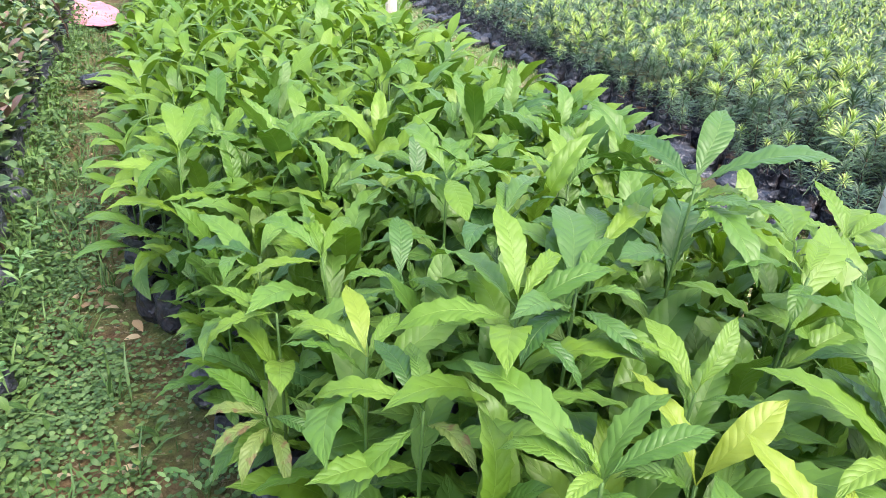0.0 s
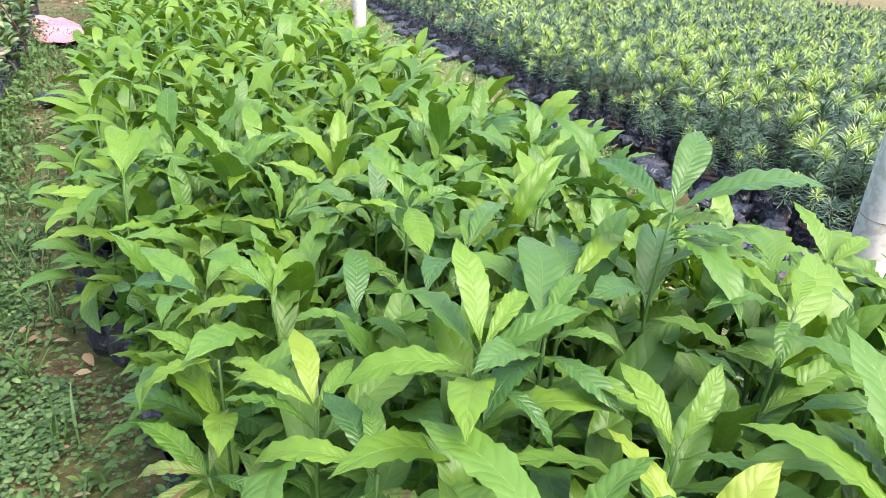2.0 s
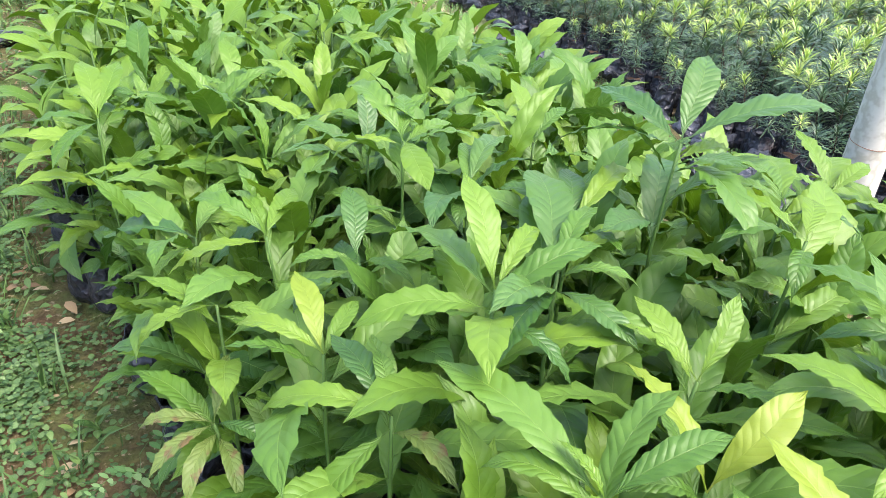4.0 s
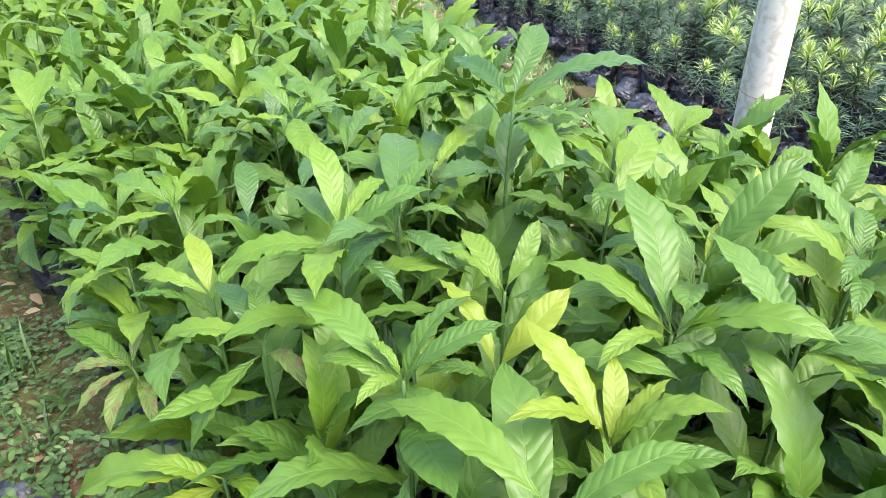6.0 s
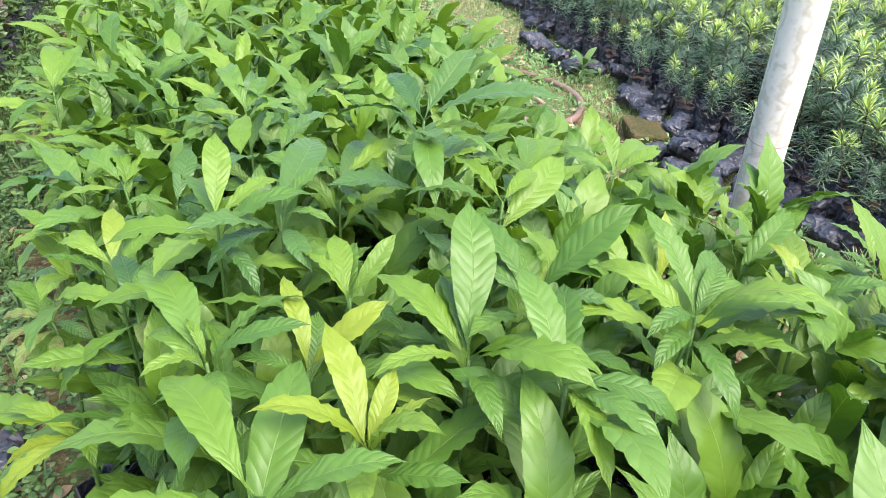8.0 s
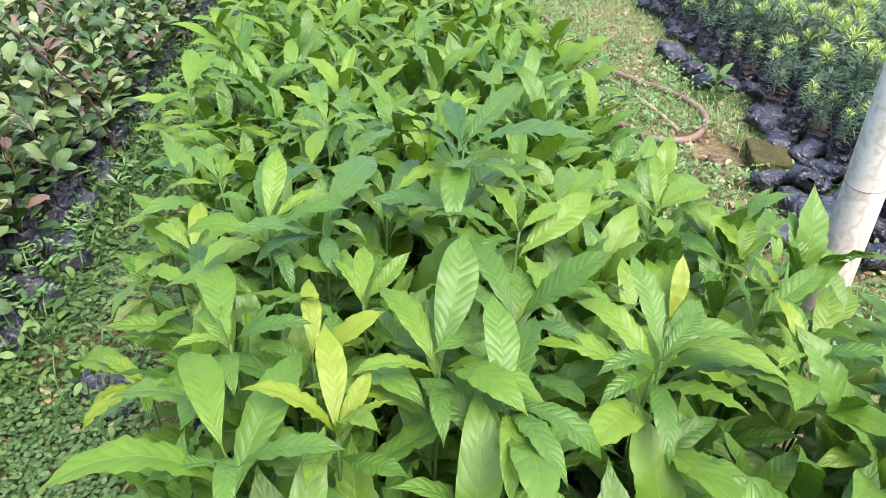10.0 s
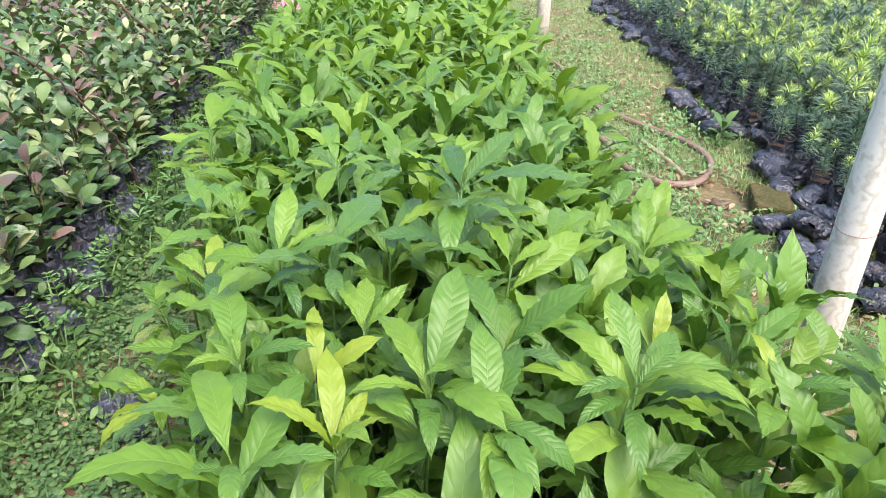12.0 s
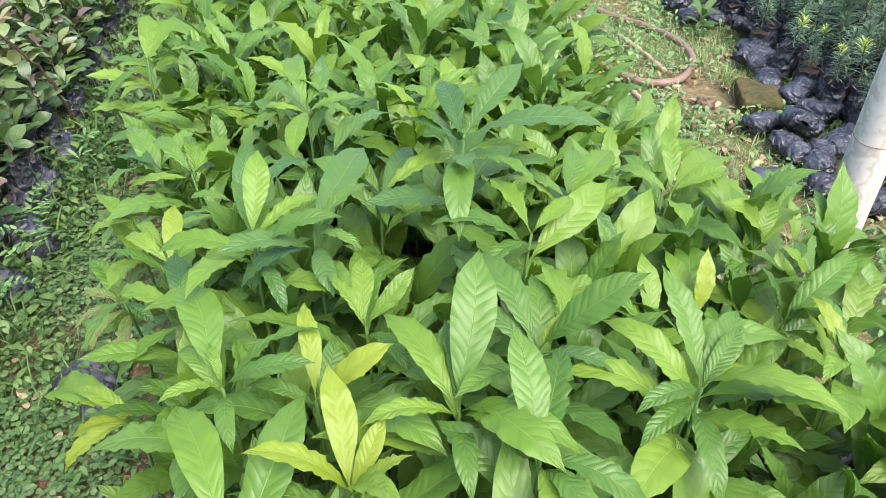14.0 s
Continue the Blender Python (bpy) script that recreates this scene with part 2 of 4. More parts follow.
def ground_material():
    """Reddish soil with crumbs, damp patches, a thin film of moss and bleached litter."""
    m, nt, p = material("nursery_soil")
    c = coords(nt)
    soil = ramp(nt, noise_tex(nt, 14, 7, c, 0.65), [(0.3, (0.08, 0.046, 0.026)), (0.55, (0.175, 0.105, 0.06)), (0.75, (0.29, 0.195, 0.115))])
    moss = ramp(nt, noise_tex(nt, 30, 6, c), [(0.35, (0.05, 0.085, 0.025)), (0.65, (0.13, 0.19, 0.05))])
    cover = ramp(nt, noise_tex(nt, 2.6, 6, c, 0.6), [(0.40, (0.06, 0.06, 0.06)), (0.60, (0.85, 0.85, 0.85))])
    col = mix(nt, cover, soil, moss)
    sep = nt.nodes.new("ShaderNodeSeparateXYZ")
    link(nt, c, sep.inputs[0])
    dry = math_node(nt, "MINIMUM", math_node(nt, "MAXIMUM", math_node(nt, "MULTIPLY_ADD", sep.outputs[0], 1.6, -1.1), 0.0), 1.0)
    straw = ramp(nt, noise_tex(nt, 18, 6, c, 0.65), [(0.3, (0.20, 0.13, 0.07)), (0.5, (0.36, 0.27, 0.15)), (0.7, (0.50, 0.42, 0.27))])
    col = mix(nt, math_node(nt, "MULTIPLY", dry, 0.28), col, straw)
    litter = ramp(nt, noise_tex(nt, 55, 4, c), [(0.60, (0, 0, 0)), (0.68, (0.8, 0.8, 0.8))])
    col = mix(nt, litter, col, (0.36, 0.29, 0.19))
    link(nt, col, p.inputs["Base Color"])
    p.inputs["Roughness"].default_value, p.inputs["Specular IOR Level"].default_value = 0.95, 0.2
    h = math_node(nt, "ADD", noise_tex(nt, 40, 6, c, 0.7), math_node(nt, "MULTIPLY", noise_tex(nt, 9, 4, c), 1.5))
    bump(nt, p, h, 0.8, 0.02)
    return m


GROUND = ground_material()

# ---- shapes: vertices, four-sided faces, and leaf coordinates ----
rng = np.random.default_rng(7)


def grid_faces(nu, nv, wrap=False):
    a = np.arange(nu)[:, None]
    b = np.arange(nv if wrap else nv - 1)[None, :]
    i = lambda r, s: (r * nv + s % nv).ravel()
    a0 = a[:-1]
    return np.stack([i(a0, b), i(a0 + 1, b), i(a0 + 1, b + 1), i(a0, b + 1)], 1)


def leaf_shape(width=0.3, droop=50.0, fold=0.25, wave=0.012, nu=14, nv=7, seed=0, profile=(1.05, 0.78), twist=0.0, torn=0.0, stalk=0.05):
    """A leaf one long from its base to its tip along x, facing up z; droop: degrees by which it bends down along its length."""
    r = np.random.default_rng(seed)
    s = np.linspace(0, 1, nu)
    ang = -np.radians(droop) * (s ** 1.3 - 0.5)
    x = np.concatenate([[0], np.cumsum(np.cos((ang[1:] + ang[:-1]) / 2))])
    z = np.concatenate([[0], np.cumsum(np.sin((ang[1:] + ang[:-1]) / 2))])
    turn = math.atan2(z[-1], x[-1])
    size = math.hypot(x[-1], z[-1])
    x, z = (x * math.cos(turn) + z * math.sin(turn)) / size, (z * math.cos(turn) - x * math.sin(turn)) / size
    slope = np.gradient(z, x)
    q = np.clip((s - stalk) / (1 - stalk), 0, 1)
    peak = profile[0] / sum(profile)
    w = q ** profile[0] * (1 - q) ** profile[1] / (peak ** profile[0] * (1 - peak) ** profile[1]) * width / 2
    w = w * (1 - 0.5 * np.clip((q - 0.78) / 0.18, 0, 1) ** 1.6)
    w = np.maximum(w, 0.006)
    w[-1] = 0.002
    v = np.linspace(-1, 1, nv)
    side = np.ones((nu, nv)) * w[:, None] * v[None, :]
    if torn:
        side *= 1 - torn * (np.abs(v)[None, :] ** 3) * np.clip(r.normal(0.1, 0.5, (nu, nv)), 0, 1)
    k, ph = r.uniform(4, 6.5), r.uniform(0, 6, 2)
    lift = fold * np.abs(side) * (1.3 - 0.9 * np.abs(v)[None, :])
    ripple = 0.75 * wave * np.sin(2 * math.pi * k * s[:, None] + np.where(v > 0, ph[0], ph[1])[None, :]) * np.abs(v[None, :]) ** 1.5 * (w / w.max())[:, None]
    ripple += (0.65 if nu > 20 else 0.0) * wave * np.sin(2 * math.pi * 11 * s[:, None] + ph[1]) * np.abs(v[None, :]) ** 3 * (w / w.max())[:, None]
    sway = 0.02 * np.sin(s * 5 + ph[0]) * s * (1 - s) * 4
    up = lift + ripple
    tw = np.radians(twist) * s[:, None]
    yy, uu = side * np.cos(tw) - up * np.sin(tw), side * np.sin(tw) + up * np.cos(tw)
    n = np.stack([-slope, np.ones(nu)], 1)
    n /= np.linalg.norm(n, axis=1)[:, None]
    V = np.stack([x[:, None] + uu * n[:, :1], yy + sway[:, None], z[:, None] + uu * n[:, 1:]], -1).reshape(-1, 3)
    UV = np.stack([np.repeat(s, nv), np.tile((v + 1) / 2, nu)], 1)
    return V, grid_faces(nu, nv), UV


def tube_shape(points, radii, n=7, cap=True):
    """A round bar along a line of points."""
    P = np.array(points, float)
    R = np.ones(len(P)) * np.array(radii, float)
    if cap:
        P = np.concatenate([P[:1], P, P[-1:]])
        R = np.concatenate([[1e-4], R, [1e-4]])
    T = np.gradient(P, axis=0)
    T[0], T[-1] = T[min(2, len(T) - 1)], T[-3] if len(T) > 2 else T[-1]
    T /= np.linalg.norm(T, axis=1)[:, None] + 1e-12
    ref = np.array([0, 0, 1.0]) if abs(T[len(T) // 2][2]) < 0.8 else np.array([1.0, 0, 0])
    A = np.cross(T, ref)
    A /= np.linalg.norm(A, axis=1)[:, None] + 1e-12
    B = np.cross(T, A)
    a = np.linspace(0, 2 * math.pi, n, endpoint=False)
    V = P[:, None] + R[:, None, None] * (np.cos(a)[None, :, None] * A[:, None] + np.sin(a)[None, :, None] * B[:, None])
    UV = np.stack([np.repeat(np.linspace(0, 1, len(P)), n), np.tile(a / 6.283, len(P))], 1)
    return V.reshape(-1, 3), grid_faces(len(P), n, True), UV


def spline(points, n=40):
    """A smooth line through a few points."""
    P = np.array(points, float)
    P = np.concatenate([2 * P[:1] - P[1:2], P, 2 * P[-1:] - P[-2:-1]])
    out = []
    for t in np.linspace(0, len(P) - 3 - 1e-6, n):
        k, f = int(t), t - int(t)
        a, b, c, d = P[k : k + 4]
        out.append(0.5 * (2 * b + (c - a) * f + (2 * a - 5 * b + 4 * c - d) * f * f + (3 * b - a - 3 * c + d) * f ** 3))
    return np.array(out)


def bag_shape(radius=0.045, height=0.14, seed=0, n=16, rows=11, open_top=True, crumple=0.004):
    """A filled polythene bag: slumped, creased, gathered at the foot, with a floppy rim."""
    r = np.random.default_rng(seed)
    h = np.linspace(0, 1, rows)
    a = np.linspace(0, 2 * math.pi, n, endpoint=False)
    prof = np.interp(h, [0, 0.06, 0.3, 0.7, 0.9, 1.0], [0.75, 0.95, 1.06, 1.0, 0.93, 1.03])
    R = radius * prof[:, None] * (1 + 0.05 * np.sin(2 * a + r.uniform(0, 6))[None, :] + 0.035 * np.sin(5 * a + r.uniform(0, 6) + 2 * h[:, None]) + r.normal(0, 0.022, (rows, n)))
    Z = height * h[:, None] * np.ones((1, n)) + np.where(h > 0.95, 1, 0)[:, None] * r.normal(0, 0.006, (1, n))
    V = [np.stack([R * np.cos(a), R * np.sin(a), Z], -1)]
    foot = np.stack([np.cos(a) * 0.001, np.sin(a) * 0.001, np.zeros(n)], -1)[None]
    inner = [np.stack([R[-1] * f * np.cos(a), R[-1] * f * np.sin(a), Z[-1] - d], -1)[None] for f, d in ((0.93, 0.0), (0.9, 0.022))] if open_top else [np.stack([0.01 * np.cos(a), 0.01 * np.sin(a), Z[-1] * 0 + height * 1.06], -1)[None]]
    V = np.concatenate([foot, *V, *inner])
    shake = np.array([noise.noise_vector(Vector(p) * 38 + Vector((seed * 3.1, 0, 0))) + 0.6 * noise.noise_vector(Vector(p) * 90) for p in V.reshape(-1, 3)])
    V = V + crumple * shake.reshape(V.shape)
    return V.reshape(-1, 3), grid_faces(len(V), n, True), np.zeros((len(V) * n, 2))


def disc_shape(radius, z, seed=0, n=12):
    """Crumbly soil, slightly domed."""
    r = np.random.default_rng(seed)
    a = np.linspace(0, 2 * math.pi, n, endpoint=False)
    V = np.stack([np.stack([radius * f * np.cos(a), radius * f * np.sin(a), z + 0.006 * (1 - f) + r.normal(0, 0.0025, n) * f], -1) for f in (1.0, 0.7, 0.4, 0.02)])
    return V.reshape(-1, 3), grid_faces(4, n, True), np.zeros((4 * n, 2))


def join(shapes):
    """Several shapes as one."""
    V, F, U, k = [], [], [], 0
    for v, f, u in shapes:
        V.append(v), F.append(f + k), U.append(u)
        k += len(v)
    return np.concatenate(V), np.concatenate(F), np.concatenate(U)


def moved(shape, m):
    v, f, u = shape
    M = np.array(m)
    return v @ M[:3, :3].T + M[:3, 3], f, u


def mesh(name, shape, mat, smooth=True):
    v, f, u = shape
    me = bpy.data.meshes.new(name)
    me.vertices.add(len(v))
    me.vertices.foreach_set("co", np.asarray(v, np.float32).ravel())
    me.loops.add(4 * len(f))
    me.loops.foreach_set("vertex_index", np.asarray(f, np.int32).ravel())
    me.polygons.add(len(f))
    me.polygons.foreach_set("loop_start", np.arange(0, 4 * len(f), 4, dtype=np.int32))
    me.polygons.foreach_set("use_smooth", np.full(len(f), smooth))
    layer = me.uv_layers.new(name="leaf")
    layer.data.foreach_set("uv", np.asarray(u, np.float32)[np.asarray(f).ravel()].ravel())
    me.materials.append(mat)
    me.update()
    me.validate()
    return me


def piece(name, me, parent, m=None, label=""):
    """A mesh as a part of a thing."""
    ob = new(name, me)
    ob.parent = parent
    if m is not None:
        ob.matrix_basis = m
    if label:
        ob["label"] = label
    return ob


def part(name, shape, mat, parent, label="", m=None, smooth=True):
    return piece(name, mesh(name, shape, mat, smooth), parent, m, label)


def thing(name, m, label, category, group="", kind=""):
    ob = new(name)
    ob.empty_display_size = 0.02
    ob.matrix_basis = m
    return tagged(ob, label, category, group, kind)


def solid(name, shape, mat, label, category, group="", kind="", m=None):
    """A thing of one mesh."""
    ob = new(name, mesh(name, shape, mat))
    if m is not None:
        ob.matrix_basis = m
    return tagged(ob, label, category, group, kind)


def aim(base, az, el, length, roll=0.0):
    """The pose of a leaf that starts at base and points to az, el (degrees)."""
    return Matrix.Translation(base) @ pose(0, 0, 0, 0, -el, az) @ pose(0, 0, 0, roll) @ Matrix.Scale(length, 4)


# ---- the plan ----
def bed_left(y):
    return float(np.interp(y, [-0.5, 0.5, 0.8, 1.0, 1.4, 1.7, 1.95, 2.3, 4.2, 9.5], [0.20, 0.16, 0.10, 0.05, -0.04, -0.12, -0.21, -0.27, -0.40, -0.90]))


def bed_right(y):
    return float(np.interp(y, [-0.5, 0.4, 0.75, 1.0, 1.3, 1.7, 2.5, 3.2, 3.9, 4.7, 6.0, 9.5], [1.58, 1.48, 1.33, 1.21, 1.15, 1.14, 1.13, 1.08, 1.02, 0.95, 0.85, 0.62]))


def shrub_edge(y):
    return -0.37 - 0.125 * y


def yew_edge(y):
    return 2.14 + 0.008 * y


# ---- ground ----
def make_ground():
    t = np.linspace(-1, 1, 141)
    g = np.sinh(t * 6) / math.sinh(6) * 400
    X, Y = np.meshgrid(0.7 + g, 2.5 + g, indexing="ij")
    near = np.exp(-((X - 0.7) ** 2 + (Y - 2.5) ** 2) / 60)
    Z = np.array([noise.noise((x * 1.3, y * 1.3, 0)) * 0.012 + noise.noise((x * 6, y * 6, 3)) * 0.006 for x, y in zip(X.ravel(), Y.ravel())]) * near.ravel() - 0.004
    V = np.stack([X.ravel(), Y.ravel(), Z], 1)
    n = len(t)
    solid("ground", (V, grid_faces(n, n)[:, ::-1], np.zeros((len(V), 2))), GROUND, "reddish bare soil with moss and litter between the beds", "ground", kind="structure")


make_ground()

# ---- broad-leaved seedlings in the middle bed ----
BLADES = [leaf_shape(w, d, f, wv, 25, 7, k, pr, twist=tw, torn=tn) for k, (w, d, f, wv, tw, tn, pr) in enumerate([
    (0.255, 60, 0.35, 0.018, 8, 0, (1.25, 1.0)), (0.225, 88, 0.45, 0.023, -14, 0, (1.15, 1.1)), (0.275, 42, 0.25, 0.016, 14, 0, (1.3, 0.95)), (0.24, 100, 0.36, 0.021, -6, 0, (1.1, 1.1)),
    (0.205, 74, 0.55, 0.025, 20, 0, (1.2, 1.15)), (0.265, 68, 0.28, 0.023, -18, 0.25, (1.25, 1.0)), (0.245, 34, 0.42, 0.020, 6, 0, (1.35, 1.05)), (0.285, 92, 0.30, 0.019, 12, 0.15, (1.2, 0.95))])]
BLADE_MESH = {tone: [mesh("leaf", b, LEAF[tone]) for b in BLADES] for tone in LEAF}
BAGS = [bag_shape(0.046, 0.15, k, 14, 9, True, 0.006) for k in range(4)]
BAG_MESH = [mesh("polybag", b, BAG, False) for b in BAGS]
SEEDLING_LABEL = {
    "green": "broad-leaved green seedling in a black polythene bag",
    "lime": "broad-leaved seedling with lime young leaves in black polybag",
    "yellow": "yellow-leaved seedling in a black polythene bag",
    "deep": "dark green broad-leaved seedling in a black polybag",
    "old": "blotched ageing seedling in black bag at bed edge"}


def stem_line(foot, apex):
    f, a = np.array(foot), np.array(apex)
    return spline([f, f * 0.6 + a * 0.4 + rng.normal(0, 0.006, 3) * (1, 1, 0), f * 0.25 + a * 0.75 + rng.normal(0, 0.005, 3) * (1, 1, 0), a], 8)


def seedling(x, y, apex, leaves, tone="green", foot=None):
    """One seedling: bag, stem and leaves given as (height on the stem, azimuth, elevation, length, tone, blade, roll)."""
    fx, fy = foot if foot else (x, y)
    root = thing("seedling", pose(fx, fy, 0), SEEDLING_LABEL[tone], "seedling", "seedlings in the middle bed")
    turn = pose(0, 0, 0, 0, 0, rng.uniform(0, 360))
    piece("polybag", BAG_MESH[rng.integers(4)], root, turn, "black polythene bag")
    line = stem_line((0, 0, 0.12), (x - fx, y - fy, apex))
    part("stem", tube_shape(line, np.linspace(0.0034, 0.0019, 8), 6), STEM, root)
    for h, az, el, length, colour, blade, roll in leaves:
        k = max(0.0, min(1.0, (h - 0.12) / (apex - 0.12))) * 7
        i = min(6, int(k))
        p = line[i] + (line[i + 1] - line[i]) * (k - i)
        piece("leaf", BLADE_MESH[colour][blade], root, aim(p, az, el, length, roll))


def random_leaves(apex, n, tones, low=0.34, spread=0):
    out, az = [], rng.uniform(0, 360)
    for k in range(n):
        f = k / max(1, n - 1)
        az += 137.5 + rng.normal(0, 14)
        h = max(0.16, apex - low * (1 - f) ** 1.15 - 0.004)
        el = 6 + (54 - spread * 0.8) * f ** 1.1 + rng.normal(0, 12)
        length = (0.182 - 0.035 * abs(f - 0.55)) * rng.uniform(0.8, 1.2) * (0.78 if k == n - 1 else 1)
        # Low leaves take darker tones: older green plus painted shade beneath the crown.
        out.append((h, az, el, length, tones[rng.integers(len(tones))] if f > 0.35 else "green" if rng.random() < 0.6 else "deep", int(rng.integers(8)), rng.normal(0, 14)))
    return out


TAKEN = []


def hero(x, y, z, tone, leaves, lean=(0.0, 0.0), low=9):
    """A seedling whose upper leaves are known: (tip x, y, z, tone, blade, roll, drop of the leaf's base below the growing tip)."""
    known = []
    for tx, ty, tz, colour, blade, roll, drop in leaves:
        d = Vector((tx - x, ty - y, tz - (z - drop)))
        known.append((z - drop, math.degrees(math.atan2(d.y, d.x)), math.degrees(math.asin(max(-1, min(1, d.z / d.length)))), d.length, colour, blade, roll))
    for h, az, el, length, colour, blade, roll in random_leaves(z - 0.035, low, [tone, "green"]):
        known.append((h, az, min(el, 22), length * 0.9, "green" if colour == "yellow" else colour, blade, roll))
    foot = (x + lean[0], y + lean[1])
    TAKEN.append(foot)
    TAKEN.append((x, y))
    seedling(x, y, z, known, tone, foot)


hero(0.387, 0.632, 0.706, "lime", [(0.390, 0.729, 0.781, "lime", 2, 0, 0.0), (0.337, 0.805, 0.675, "green", 0, 10, 0.01), (0.257, 0.649, 0.670, "lime", 5, -5, 0.03), (0.467, 0.702, 0.719, "lime", 4, 0, 0.0), (0.433, 0.553, 0.628, "deep", 1, 0, 0.05)])
hero(0.460, 0.648, 0.701, "deep", [(0.521, 0.824, 0.727, "deep", 2, 0, 0.0), (0.372, 0.581, 0.654, "deep", 7, 0, 0.035), (0.541, 0.720, 0.721, "green", 1, 0, 0.01), (0.526, 0.606, 0.694, "green", 3, 0, 0.01), (0.491, 0.548, 0.666, "deep", 0, 0, 0.03)])
hero(0.529, 0.512, 0.660, "lime", [(0.522, 0.608, 0.689, "lime", 2, -10, 0.0), (0.590, 0.550, 0.717, "lime", 6, 25, 0.0), (0.480, 0.578, 0.684, "lime", 4, 0, 0.01), (0.579, 0.435, 0.651, "green", 1, 0, 0.02)])
hero(0.476, 0.425, 0.636, "yellow", [(0.459, 0.530, 0.687, "yellow", 4, 0, 0.0), (0.564, 0.439, 0.703, "yellow", 2, 10, 0.0), (0.401, 0.435, 0.646, "green", 1, 0, 0.02)])
hero(0.521, 0.303, 0.638, "yellow", [(0.496, 0.415, 0.704, "yellow", 6, 0, 0.0), (0.423, 0.313, 0.695, "yellow", 1, 10, 0.0), (0.556, 0.356, 0.687, "yellow", 2, 0, 0.0), (0.575, 0.235, 0.716, "lime", 4, 0, 0.0), (0.581, 0.310, 0.684, "yellow", 5, 0, 0.01), (0.505, 0.215, 0.660, "lime", 0, 0, 0.02)])
hero(0.628, 0.366, 0.676, "lime", [(0.552, 0.480, 0.709, "lime", 0, 0, 0.0), (0.658, 0.499, 0.778, "green", 2, 0, 0.0), (0.531, 0.346, 0.680, "lime", 1, 8, 0.01), (0.736, 0.289, 0.694, "lime", 3, 0, 0.0), (0.712, 0.263, 0.709, "lime", 7, 0, 0.015), (0.618, 0.461, 0.716, "deep", 6, 20, 0.0), (0.633, 0.269, 0.654, "green", 3, 0, 0.03)])
hero(0.717, 0.430, 0.693, "green", [(0.655, 0.560, 0.729, "green", 0, 0, 0.0), (0.816, 0.423, 0.824, "green", 2, 15, -0.025), (0.744, 0.448, 0.728, "yellow", 2, 0, 0.0), (0.814, 0.394, 0.663, "deep", 3, 0, 0.01), (0.625, 0.495, 0.688, "deep", 3, 0, 0.02)])
hero(0.694, 0.288, 0.701, "green", [(0.685, 0.405, 0.750, "green", 2, 0, 0.02), (0.783, 0.243, 0.676, "green", 7, 0, 0.0), (0.691, 0.183, 0.680, "lime", 1, 0, 0.01), (0.741, 0.190, 0.694, "green", 3, 0, 0.02)])
hero(0.661, 0.750, 0.774, "deep", [(0.751, 0.839, 0.845, "deep", 2, 0, 0.0), (0.844, 0.710, 0.806, "deep", 0, 0, 0.0), (0.638, 0.897, 0.797, "deep", 6, -15, 0.0), (0.547, 0.834, 0.752, "deep", 0, 10, 0.01), (0.645, 0.589, 0.704, "green", 3, 0, 0.05), (0.764, 0.766, 0.727, "lime", 4, 0, 0.03), (0.758, 0.682, 0.718, "green", 1, 0, 0.05)])
hero(0.282, 0.608, 0.605, "green", [(0.250, 0.715, 0.627, "deep", 2, 0, 0.0), (0.170, 0.669, 0.583, "lime", 1, 0, 0.0), (0.184, 0.564, 0.510, "green", 0, 0, 0.02), (0.287, 0.674, 0.632, "green", 2, 0, 0.0), (0.312, 0.512, 0.589, "old", 1, 0, 0.03)])
hero(0.241, 0.709, 0.608, "yellow", [(0.232, 0.806, 0.650, "yellow", 2, 0, 0.0), (0.161, 0.766, 0.619, "lime", 1, 0, 0.0), (0.293, 0.766, 0.623, "lime", 0, 0, 0.01)])
hero(0.127, 0.766, 0.495, "old", [(0.048, 0.793, 0.484, "old", 1, 0, 0.0), (0.056, 0.727, 0.475, "old", 0, 0, 0.0), (0.188, 0.719, 0.488, "deep", 0, 0, 0.0), (0.155, 0.843, 0.527, "old", 4, 0, 0.0), (0.089, 0.692, 0.454, "old", 3, 0, 0.02), (0.141, 0.682, 0.446, "old", 1, 0, 0.03), (0.089, 0.835, 0.489, "green", 0, 0, 0.01)], low=4)
hero(0.381, 0.423, 0.664, "green", [(0.310, 0.580, 0.685, "green", 2, 0, 0.0), (0.362, 0.468, 0.688, "lime", 4, 0, 0.0), (0.327, 0.387, 0.683, "lime", 1, 0, 0.0), (0.483, 0.422, 0.696, "green", 0, 0, 0.0), (0.405, 0.343, 0.647, "green", 3, 0, 0.02), (0.314, 0.491, 0.643, "green", 3, 0, 0.02)])
hero(0.427, 0.240, 0.680, "lime", [(0.350, 0.377, 0.691, "lime", 0, 0, 0.0), (0.452, 0.153, 0.686, "green", 1, 0, 0.0), (0.355, 0.216, 0.665, "green", 0, 0, 0.01)])
hero(0.210, 0.535, 0.495, "lime", [(0.038, 0.641, 0.430, "lime", 1, 0, -0.03), (0.089, 0.605, 0.441, "yellow", 1, 0, 0.0), (0.110, 0.534, 0.442, "yellow", 0, 0, 0.01), (0.123, 0.487, 0.438, "yellow", 1, 0, 0.01), (0.247, 0.449, 0.514, "lime", 1, 0, 0.0)], low=3)
hero(0.864, 0.365, 0.678, "lime", [(1.006, 0.340, 0.682, "lime", 3, 0, 0.0), (0.942, 0.465, 0.707, "green", 2, 10, 0.0), (0.792, 0.308, 0.676, "green", 1, 0, 0.01), (0.858, 0.258, 0.642, "green", 3, 0, 0.02)])
